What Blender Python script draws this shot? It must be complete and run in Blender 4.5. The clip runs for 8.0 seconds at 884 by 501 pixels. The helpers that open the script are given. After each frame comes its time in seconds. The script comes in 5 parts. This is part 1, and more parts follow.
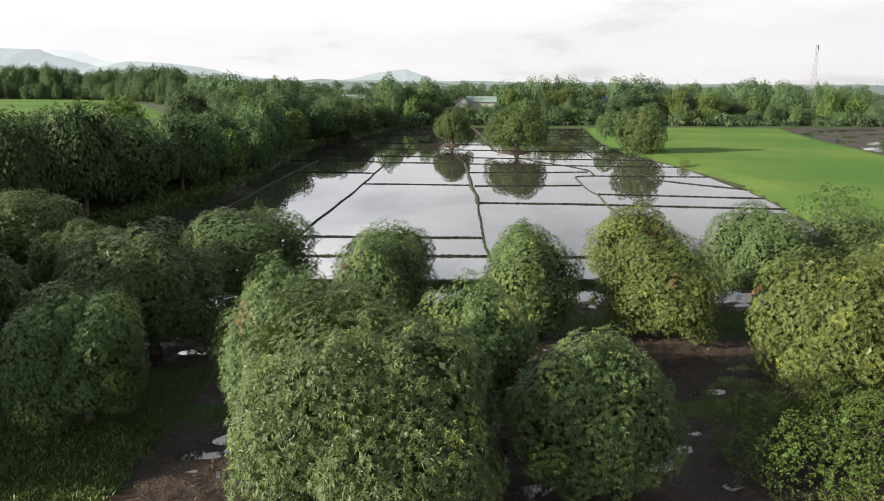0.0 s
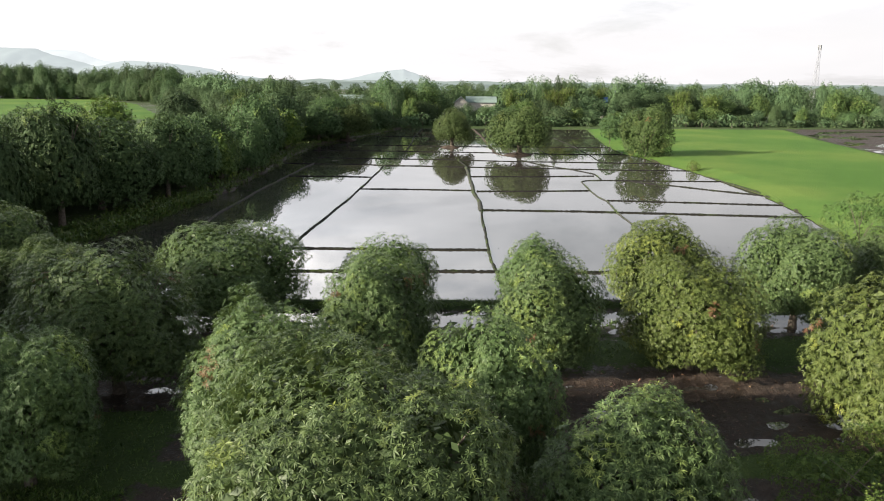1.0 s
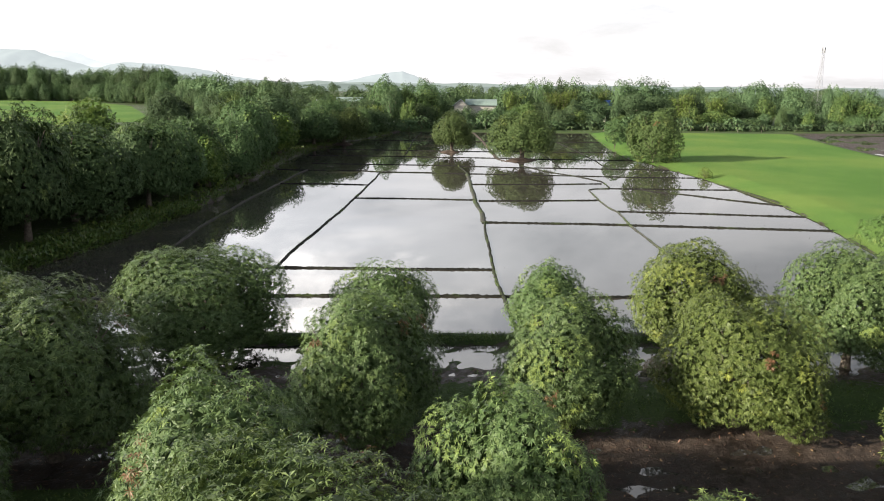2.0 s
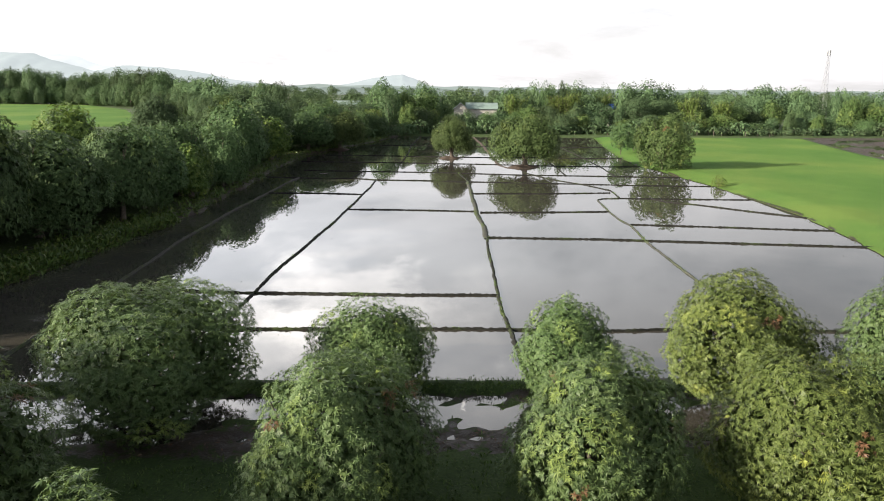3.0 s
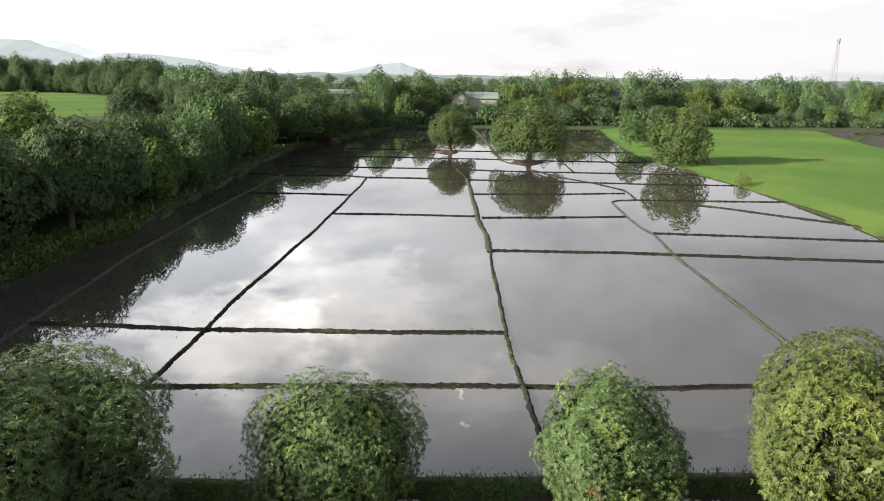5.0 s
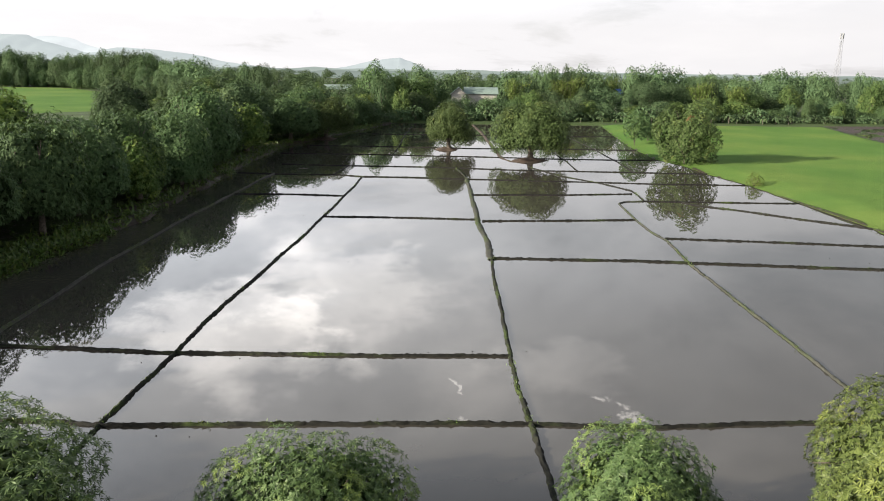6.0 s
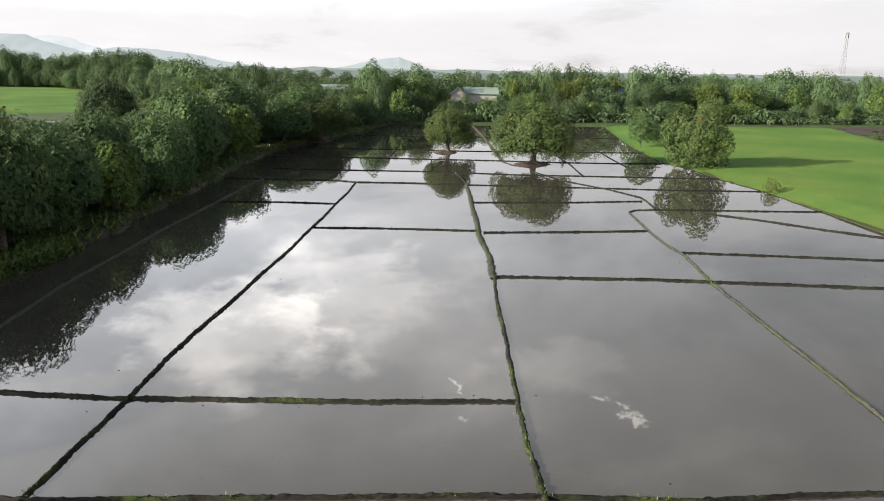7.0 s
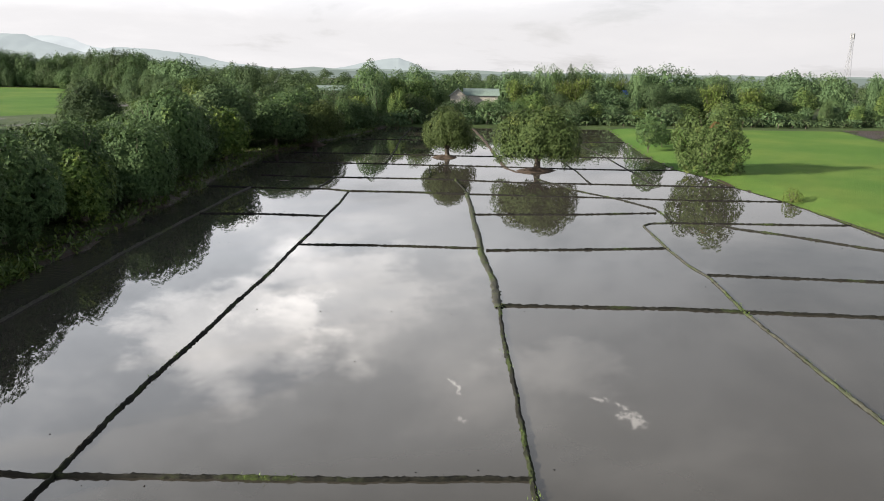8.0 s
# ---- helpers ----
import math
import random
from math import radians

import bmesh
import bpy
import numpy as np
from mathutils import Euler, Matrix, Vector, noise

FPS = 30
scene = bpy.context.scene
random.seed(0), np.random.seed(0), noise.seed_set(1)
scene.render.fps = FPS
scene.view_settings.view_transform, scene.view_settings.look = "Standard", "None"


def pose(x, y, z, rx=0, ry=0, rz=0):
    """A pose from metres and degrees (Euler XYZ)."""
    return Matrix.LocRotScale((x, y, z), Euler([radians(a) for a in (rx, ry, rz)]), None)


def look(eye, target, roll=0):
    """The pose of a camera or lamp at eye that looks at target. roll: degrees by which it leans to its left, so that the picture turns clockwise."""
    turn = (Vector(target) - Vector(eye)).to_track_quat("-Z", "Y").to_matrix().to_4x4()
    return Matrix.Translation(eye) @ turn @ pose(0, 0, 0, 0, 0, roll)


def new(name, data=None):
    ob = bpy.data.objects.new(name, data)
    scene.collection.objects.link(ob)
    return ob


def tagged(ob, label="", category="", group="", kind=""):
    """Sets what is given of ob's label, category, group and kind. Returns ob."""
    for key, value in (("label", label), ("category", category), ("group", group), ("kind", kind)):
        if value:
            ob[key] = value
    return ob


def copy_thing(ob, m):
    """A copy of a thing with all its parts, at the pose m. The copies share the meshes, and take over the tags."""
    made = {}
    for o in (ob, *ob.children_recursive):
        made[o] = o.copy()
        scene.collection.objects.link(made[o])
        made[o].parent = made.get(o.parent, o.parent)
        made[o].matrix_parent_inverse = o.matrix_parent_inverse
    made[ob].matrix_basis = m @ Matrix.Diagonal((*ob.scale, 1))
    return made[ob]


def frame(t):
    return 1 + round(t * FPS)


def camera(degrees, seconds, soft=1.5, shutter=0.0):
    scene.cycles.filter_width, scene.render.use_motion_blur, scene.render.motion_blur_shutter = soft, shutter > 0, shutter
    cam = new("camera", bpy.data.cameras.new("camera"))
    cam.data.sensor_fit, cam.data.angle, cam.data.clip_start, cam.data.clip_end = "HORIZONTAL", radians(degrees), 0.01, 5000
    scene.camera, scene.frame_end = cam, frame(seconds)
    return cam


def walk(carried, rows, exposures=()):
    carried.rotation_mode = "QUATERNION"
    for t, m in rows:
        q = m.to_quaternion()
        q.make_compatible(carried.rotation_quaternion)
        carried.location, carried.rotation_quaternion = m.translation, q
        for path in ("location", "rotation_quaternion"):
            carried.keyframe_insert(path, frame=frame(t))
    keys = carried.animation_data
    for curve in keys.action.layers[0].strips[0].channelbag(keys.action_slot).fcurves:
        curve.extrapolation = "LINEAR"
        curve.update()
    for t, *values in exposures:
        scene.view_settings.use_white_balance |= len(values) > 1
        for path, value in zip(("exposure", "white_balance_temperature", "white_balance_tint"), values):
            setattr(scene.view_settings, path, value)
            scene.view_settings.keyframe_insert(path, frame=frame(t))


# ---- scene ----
cam = camera(64.6, 8.0, soft=1.0)
PATH = [
    (0, (-0.001, -0.508, 13.197), (0.081, 1.434, 12.726), 0.6),
    (0.5, (-0.034, 1.501, 13.179), (0.049, 3.443, 12.708), 0.6),
    (1, (-0.154, 3.946, 13.196), (-0.066, 5.888, 12.725), 0.7),
    (2.5, (0.073, 11.995, 13.283), (0.165, 13.939, 12.822), 0.8),
    (3, (0.29, 14.894, 13.268), (0.382, 16.839, 12.811), 0.8),
    (3.5, (0.476, 17.456, 13.295), (0.569, 19.402, 12.841), 0.8),
    (4, (0.609, 19.75, 13.258), (0.703, 21.694, 12.8), 0.8),
    (4.5, (0.725, 21.783, 13.27), (0.82, 23.724, 12.797), 0.9),
    (6, (1.114, 27.653, 13.194), (1.214, 29.587, 12.694), 1.0),
    (6.5, (1.298, 29.891, 13.193), (1.399, 31.825, 12.693), 1.0),
    (7, (1.476, 32.408, 13.194), (1.577, 34.342, 12.693), 1.0),
    (7.5, (1.665, 35.025, 13.234), (1.765, 36.959, 12.734), 1.0),
    (8, (1.787, 37.885, 13.262), (1.89, 39.818, 12.763), 1.1),
]
# the camera opens up over the water and closes again
EXPOSURE = [(0, 0.03), (1, 0.14), (2.5, 0.21), (3.5, 0.21), (4.5, 0.16), (6, 0.06), (7, 0.0), (8, -0.08)]
walk(cam, [(t, look(eye, target, roll)) for t, eye, target, roll in PATH], EXPOSURE)


# ---- light ----
SUN_AZ, SUN_EL = radians(251), radians(18)      # bearing from +y clockwise: the sun stands behind and to the west
to_sun = Vector((math.sin(SUN_AZ) * math.cos(SUN_EL), math.cos(SUN_AZ) * math.cos(SUN_EL), math.sin(SUN_EL)))
sun_data = bpy.data.lights.new("sun", "SUN")
sun_data.energy, sun_data.angle, sun_data.color = 13.5, radians(1.0), (1.0, 0.90, 0.75)
sun = new("sun", sun_data)
sun.matrix_world = look(to_sun * 100, (0, 0, 0))


CLOUDS = ((-0.40, 1.58, 0.27, 0.115), (-0.16, 1.80, 0.30, 0.075), (0.43, 1.31, 0.034, 0.20), (0.11, 1.35, 0.020, 0.12), (0.36, 1.44, 0.16, 0.05))


def sky_world():
    """Hazy evening sky with broken cloud over a clear-sky gradient."""
    world = bpy.data.worlds.new("sky")
    scene.world = world
    world.use_nodes = True
    nt = world.node_tree
    nt.nodes.clear()
    n, link = nt.nodes.new, nt.links.new
    sky = n("ShaderNodeTexSky")
    sky.sky_type, sky.sun_disc = "NISHITA", False
    sky.sun_elevation, sky.sun_rotation = SUN_EL, SUN_AZ
    sky.dust_density = 2.0
    tc = n("ShaderNodeTexCoord")
    sep = n("ShaderNodeSeparateXYZ")
    link(tc.outputs["Generated"], sep.inputs[0])
    den = n("ShaderNodeMath"); den.operation = "MAXIMUM"; den.inputs[1].default_value = 0.0
    link(sep.outputs["Z"], den.inputs[0])
    den2 = n("ShaderNodeMath"); den2.operation = "ADD"; den2.inputs[1].default_value = 0.22
    link(den.outputs[0], den2.inputs[0])
    dv = n("ShaderNodeVectorMath"); dv.operation = "DIVIDE"
    comb = n("ShaderNodeCombineXYZ")
    for i in range(3):
        link(den2.outputs[0], comb.inputs[i])
    link(tc.outputs["Generated"], dv.inputs[0]); link(comb.outputs[0], dv.inputs[1])
    flat = n("ShaderNodeVectorMath"); flat.operation = "MULTIPLY"; flat.inputs[1].default_value = (1, 1, 0)
    link(dv.outputs[0], flat.inputs[0])
    drift = n("ShaderNodeVectorMath"); drift.operation = "ADD"; drift.inputs[1].default_value = (0.0, 0.0, 0)
    link(flat.outputs[0], drift.inputs[0])
    big = n("ShaderNodeTexNoise")
    big.inputs["Scale"].default_value, big.inputs["Detail"].default_value, big.inputs["Roughness"].default_value = 0.9, 9, 0.60
    big.inputs["Distortion"].default_value = 0.3
    link(drift.outputs[0], big.inputs["Vector"])
    # single cumulus heads over the far end of the fields: place on the cloud deck, half width, density
    warp = n("ShaderNodeTexNoise")
    warp.inputs["Scale"].default_value, warp.inputs["Detail"].default_value, warp.inputs["Roughness"].default_value = 4.0, 7, 0.62
    link(flat.outputs[0], warp.inputs["Vector"])
    shake = n("ShaderNodeVectorMath"); shake.operation = "MULTIPLY_ADD"
    shake.inputs[1].default_value, shake.inputs[2].default_value = (0.7, 0.7, 0), (-0.35, -0.35, 0)
    link(warp.outputs["Color"], shake.inputs[0])
    place = n("ShaderNodeVectorMath"); place.operation = "ADD"
    link(flat.outputs[0], place.inputs[0]); link(shake.outputs[0], place.inputs[1])
    calm = n("ShaderNodeMath"); calm.operation = "MULTIPLY_ADD"
    calm.inputs[1].default_value, calm.inputs[2].default_value = 0.55, 0.215
    link(big.outputs["Fac"], calm.inputs[0])
    total = calm.outputs[0]
    for cx, cy, half, dense in CLOUDS:
        gap = n("ShaderNodeVectorMath"); gap.operation = "DISTANCE"
        gap.inputs[1].default_value = (cx, cy, 0)
        link(place.outputs[0], gap.inputs[0])
        body = n("ShaderNodeMapRange"); body.interpolation_type = "SMOOTHSTEP"
        body.inputs["From Min"].default_value, body.inputs["From Max"].default_value = half * 1.15, half * 0.45
        body.inputs["To Min"].default_value, body.inputs["To Max"].default_value = 0.0, dense
        link(gap.outputs["Value"], body.inputs["Value"])
        add = n("ShaderNodeMath"); add.operation = "ADD"
        link(total, add.inputs[0]); link(body.outputs[0], add.inputs[1])
        total = add.outputs[0]
    ramp = n("ShaderNodeValToRGB")
    e = ramp.color_ramp.elements
    e[0].position, e[0].color = 0.36, (0.66, 0.70, 0.76, 1)
    e[1].position, e[1].color = 0.70, (3.85, 3.68, 3.52, 1)
    m = e.new(0.50); m.color = (1.13, 1.16, 1.22, 1)
    m = e.new(0.60); m.color = (2.07, 2.03, 2.02, 1)
    link(total, ramp.inputs[0])
    # cloud is dimmed slightly overhead, and low down its layers and the haze run together
    rise = n("ShaderNodeMapRange")
    rise.inputs["From Min"].default_value, rise.inputs["From Max"].default_value = 0.20, 0.52
    rise.inputs["To Min"].default_value, rise.inputs["To Max"].default_value = 1.9, 1.6
    link(sep.outputs["Z"], rise.inputs["Value"])
    lit = n("ShaderNodeVectorMath"); lit.operation = "SCALE"
    # and brighter on the sun's side
    west = n("ShaderNodeMapRange")
    west.inputs["From Min"].default_value, west.inputs["From Max"].default_value = -0.5, 0.5
    west.inputs["To Min"].default_value, west.inputs["To Max"].default_value = 1.18, 0.42
    link(sep.outputs["X"], west.inputs["Value"])
    both = n("ShaderNodeMath"); both.operation = "MULTIPLY"
    link(rise.outputs[0], both.inputs[0]); link(west.outputs[0], both.inputs[1])
    link(ramp.outputs[0], lit.inputs[0]); link(both.outputs[0], lit.inputs["Scale"])
    hz = n("ShaderNodeMapRange")
    hz.inputs["From Min"].default_value, hz.inputs["From Max"].default_value = 0.06, 0.25
    hz.inputs["To Min"].default_value, hz.inputs["To Max"].default_value = 0.95, 0.0
    link(sep.outputs["Z"], hz.inputs["Value"])
    low = n("ShaderNodeMix"); low.data_type = "RGBA"
    low.inputs["B"].default_value = (0.93, 0.905, 0.915, 1)
    link(hz.outputs[0], low.inputs["Factor"]); link(lit.outputs[0], low.inputs["A"])
    clear = n("ShaderNodeVectorMath"); clear.operation = "SCALE"; clear.inputs["Scale"].default_value = 0.085
    link(sky.outputs[0], clear.inputs[0])
    cover = n("ShaderNodeMapRange")
    cover.inputs["From Min"].default_value, cover.inputs["From Max"].default_value = 0.28, 0.46
    cover.inputs["To Min"].default_value, cover.inputs["To Max"].default_value = 0.62, 0.95
    link(big.outputs["Fac"], cover.inputs["Value"])
    # cover thins out overhead, which lowers the sky's fill against the sun
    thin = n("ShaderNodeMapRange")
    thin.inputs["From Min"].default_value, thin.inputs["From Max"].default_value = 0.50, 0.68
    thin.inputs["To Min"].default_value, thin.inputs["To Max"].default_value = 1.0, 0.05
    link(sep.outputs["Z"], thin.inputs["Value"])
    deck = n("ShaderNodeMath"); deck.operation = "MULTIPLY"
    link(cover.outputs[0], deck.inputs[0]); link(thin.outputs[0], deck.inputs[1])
    mix = n("ShaderNodeMix"); mix.data_type = "RGBA"
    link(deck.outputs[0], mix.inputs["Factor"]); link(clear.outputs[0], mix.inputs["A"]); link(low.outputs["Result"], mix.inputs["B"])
    bg = n("ShaderNodeBackground"); bg.inputs["Strength"].default_value = 1.0
    out = n("ShaderNodeOutputWorld")
    link(mix.outputs["Result"], bg.inputs["Color"]); link(bg.outputs[0], out.inputs[0])


sky_world()


# ---- materials ----
def noise_node(nt, scale, detail=4, rough=0.55, coords="Object"):
    tc = nt.nodes.new("ShaderNodeTexCoord")
    t = nt.nodes.new("ShaderNodeTexNoise")
    t.inputs["Scale"].default_value, t.inputs["Detail"].default_value, t.inputs["Roughness"].default_value = scale, detail, rough
    nt.links.new(tc.outputs[coords], t.inputs["Vector"])
    return t.outputs["Fac"]


def ramp_node(nt, fac, stops):
    r = nt.nodes.new("ShaderNodeValToRGB")
    e = r.color_ramp.elements
    while len(e) < len(stops):
        e.new(0.5)
    for el, (p, c) in zip(e, stops):
        el.position, el.color = p, (*c, 1)
    nt.links.new(fac, r.inputs[0])
    return r.outputs[0]


def mix_node(nt, fac, a, b, mode="MIX"):
    m = nt.nodes.new("ShaderNodeMix")
    m.data_type, m.blend_type, m.clamp_factor = "RGBA", mode, True
    for key, v in (("Factor", fac), ("A", a), ("B", b)):
        if hasattr(v, "is_output"):
            nt.links.new(v, m.inputs[key])
        elif isinstance(v, tuple):
            m.inputs[key].default_value = (*v, 1)
        else:
            m.inputs[key].default_value = v
    return m.outputs["Result"]


def math_node(nt, op, a, b):
    m = nt.nodes.new("ShaderNodeMath")
    m.operation = op
    for i, v in enumerate((a, b)):
        if hasattr(v, "is_output"):
            nt.links.new(v, m.inputs[i])
        else:
            m.inputs[i].default_value = v
    return m.outputs[0]


def bump_node(nt, height, strength, distance):
    b = nt.nodes.new("ShaderNodeBump")
    b.inputs["Strength"].default_value, b.inputs["Distance"].default_value = strength, distance
    nt.links.new(height, b.inputs["Height"])
    return b.outputs[0]


def base_material(name, rough=0.8, spec=0.3):
    m = bpy.data.materials.new(name)
    m.use_nodes = True
    nt = m.node_tree
    p = nt.nodes["Principled BSDF"]
    p.inputs["Roughness"].default_value = rough
    p.inputs["Specular IOR Level"].default_value = spec
    return m, nt, p


def leaf_material(name, dark, mid, light, young, rough=0.5, spec=0.35, through_leaf=0.25, spread_value=0.35):
    """Foliage: each leaf its own green, young shoots by the clump's age, some light through the blade."""
    m, nt, p = base_material(name, rough, spec)
    geo = nt.nodes.new("ShaderNodeNewGeometry")
    col = ramp_node(nt, geo.outputs["Random Per Island"], [(0.0, dark), (0.55, mid), (1.0, light)])
    age = nt.nodes.new("ShaderNodeAttribute")
    age.attribute_name = "age"
    col = mix_node(nt, age.outputs["Fac"], col, young)
    col = mix_node(nt, math_node(nt, "MULTIPLY", age.outputs["Fac"], -1.0), col, (0.115, 0.062, 0.032))
    info = nt.nodes.new("ShaderNodeObjectInfo")
    hsv = nt.nodes.new("ShaderNodeHueSaturation")
    nt.links.new(math_node(nt, "ADD", math_node(nt, "MULTIPLY", info.outputs["Random"], 0.014), 0.493), hsv.inputs["Hue"])
    nt.links.new(math_node(nt, "ADD", math_node(nt, "MULTIPLY", info.outputs["Random"], spread_value), 1.0 - spread_value / 2), hsv.inputs["Value"])
    nt.links.new(col, hsv.inputs["Color"])
    nt.links.new(hsv.outputs[0], p.inputs["Base Color"])
    tr = nt.nodes.new("ShaderNodeBsdfTranslucent")
    nt.links.new(mix_node(nt, 0.35, hsv.outputs[0], (0.16, 0.22, 0.02)), tr.inputs["Color"])
    mx = nt.nodes.new("ShaderNodeMixShader")
    mx.inputs[0].default_value = through_leaf
    nt.links.new(p.outputs[0], mx.inputs[1]); nt.links.new(tr.outputs[0], mx.inputs[2])
    nt.links.new(mx.outputs[0], nt.nodes["Material Output"].inputs["Surface"])
    return m


MANGO = leaf_material("mango_leaves", (0.040, 0.066, 0.023), (0.064, 0.102, 0.036), (0.098, 0.138, 0.055), (0.250, 0.310, 0.070), rough=0.48, spec=0.18, through_leaf=0.16, spread_value=0.22)
MANGO_WARM = leaf_material("mango_leaves_flushing", (0.043, 0.064, 0.017), (0.076, 0.107, 0.028), (0.116, 0.148, 0.045), (0.250, 0.285, 0.060), rough=0.48, spec=0.18, through_leaf=0.16, spread_value=0.22)
BELT = leaf_material("old_mango_leaves", (0.032, 0.060, 0.023), (0.048, 0.084, 0.032), (0.072, 0.113, 0.046), (0.160, 0.220, 0.065), rough=0.65, spec=0.12, through_leaf=0.06)
FAR_LEAF = leaf_material("woodland_leaves", (0.036, 0.061, 0.029), (0.049, 0.081, 0.037), (0.067, 0.105, 0.049), (0.115, 0.155, 0.062), rough=0.7, spec=0.1, spread_value=0.7, through_leaf=0.08)
GREEN = leaf_material("mid_green_leaves", (0.036, 0.066, 0.020), (0.056, 0.096, 0.028), (0.086, 0.130, 0.042), (0.150, 0.190, 0.052), rough=0.65, spec=0.12, through_leaf=0.12)
LIME = leaf_material("light_green_leaves", (0.034, 0.066, 0.015), (0.070, 0.122, 0.027), (0.118, 0.175, 0.042), (0.190, 0.240, 0.050), spec=0.2, through_leaf=0.2)
OLIVE = leaf_material("olive_leaves", (0.031, 0.049, 0.016), (0.047, 0.071, 0.023), (0.070, 0.098, 0.034), (0.125, 0.145, 0.045), rough=0.6, spec=0.12, through_leaf=0.1)
BAMBOO = leaf_material("bamboo_leaves", (0.060, 0.092, 0.022), (0.082, 0.120, 0.030), (0.110, 0.150, 0.040), (0.150, 0.180, 0.050), rough=0.6, spec=0.12)
GRASS = leaf_material("grass_blades", (0.026, 0.054, 0.010), (0.050, 0.096, 0.016), (0.084, 0.136, 0.026), (0.136, 0.144, 0.040), through_leaf=0.15)
DRY = leaf_material("dead_leaves", (0.038, 0.020, 0.016), (0.072, 0.039, 0.029), (0.128, 0.075, 0.049), (0.187, 0.136, 0.068), through_leaf=0.0)


def bark_material():
    m, nt, p = base_material("bark", 0.9, 0.2)
    f = noise_node(nt, 9, 6)
    nt.links.new(ramp_node(nt, f, [(0.3, (0.045, 0.036, 0.028)), (0.7, (0.14, 0.12, 0.10))]), p.inputs["Base Color"])
    nt.links.new(bump_node(nt, f, 0.7, 0.03), p.inputs["Normal"])
    return m


def mud_material(name="bund_mud", pale=1.0):
    m, nt, p = base_material(name, 0.8, 0.12)
    f, g = noise_node(nt, 4.5, 8, 0.65), noise_node(nt, 0.35, 3)
    col = ramp_node(nt, f, [(at, tuple(v * pale for v in c)) for at, c in ((0.3, (0.006, 0.0063, 0.0056)), (0.55, (0.014, 0.0142, 0.012)), (0.8, (0.030, 0.029, 0.025)))])
    age = nt.nodes.new("ShaderNodeAttribute")
    age.attribute_name = "grass"
    gm = math_node(nt, "MULTIPLY", age.outputs["Fac"], ramp_node(nt, math_node(nt, "ADD", math_node(nt, "MULTIPLY", f, 0.5), math_node(nt, "MULTIPLY", g, 0.5)), [(0.44, (0, 0, 0)), (0.58, (1, 1, 1))]))
    grass = ramp_node(nt, noise_node(nt, 14, 4), [(0.3, (0.022, 0.036, 0.010)), (0.7, (0.060, 0.085, 0.022))])
    nt.links.new(mix_node(nt, gm, col, grass), p.inputs["Base Color"])
    nt.links.new(ramp_node(nt, f, [(0.3, (0.6, 0.6, 0.6)), (0.7, (0.95, 0.95, 0.95))]), p.inputs["Roughness"])
    nt.links.new(bump_node(nt, f, 0.8, 0.06), p.inputs["Normal"])
    return m


def ground_material():
    m, nt, p = base_material("earth_and_grass", 0.85, 0.25)
    f, g, big = noise_node(nt, 2.2, 8, 0.65), noise_node(nt, 9, 5, 0.6), noise_node(nt, 0.12, 4)
    soil = ramp_node(nt, f, [(0.3, (0.018, 0.013, 0.010)), (0.55, (0.046, 0.034, 0.027)), (0.8, (0.100, 0.078, 0.062))])
    grass = ramp_node(nt, mix_node(nt, 0.5, g, big), [(0.35, (0.018, 0.034, 0.008)), (0.55, (0.042, 0.070, 0.015)), (0.7, (0.078, 0.100, 0.026))])
    at = nt.nodes.new("ShaderNodeAttribute")
    at.attribute_name = "grass"
    edge = math_node(nt, "ADD", at.outputs["Fac"], math_node(nt, "MULTIPLY", math_node(nt, "SUBTRACT", f, 0.5), 1.6))
    fac = ramp_node(nt, edge, [(0.42, (0, 0, 0)), (0.58, (1, 1, 1))])
    nt.links.new(mix_node(nt, fac, soil, grass), p.inputs["Base Color"])
    nt.links.new(mix_node(nt, fac, ramp_node(nt, f, [(0.35, (0.35, 0.35, 0.35)), (0.6, (0.85, 0.85, 0.85))]), (0.9, 0.9, 0.9)), p.inputs["Roughness"])
    nt.links.new(bump_node(nt, math_node(nt, "ADD", f, g), 0.8, 0.08), p.inputs["Normal"])
    return m


def crop_material():
    """Young rice: a dense sward, drilled in faint strips, with thinner and yellower places."""
    m, nt, p = base_material("young_rice", 0.95, 0.06)
    big, mid, fine = noise_node(nt, 0.035, 5, 0.6), noise_node(nt, 0.5, 5, 0.6), noise_node(nt, 8, 5, 0.7)
    col = ramp_node(nt, big, [(0.38, (0.072, 0.150, 0.034)), (0.5, (0.092, 0.170, 0.040)), (0.62, (0.130, 0.196, 0.048))])
    col = mix_node(nt, math_node(nt, "MULTIPLY", mid, 0.35), col, (0.070, 0.128, 0.022))
    col = mix_node(nt, 0.55, col, ramp_node(nt, fine, [(0.3, (0.45, 0.45, 0.45)), (0.7, (1.35, 1.35, 1.35))]), "MULTIPLY")
    nt.links.new(col, p.inputs["Base Color"])
    nt.links.new(bump_node(nt, fine, 1.0, 0.12), p.inputs["Normal"])
    return m


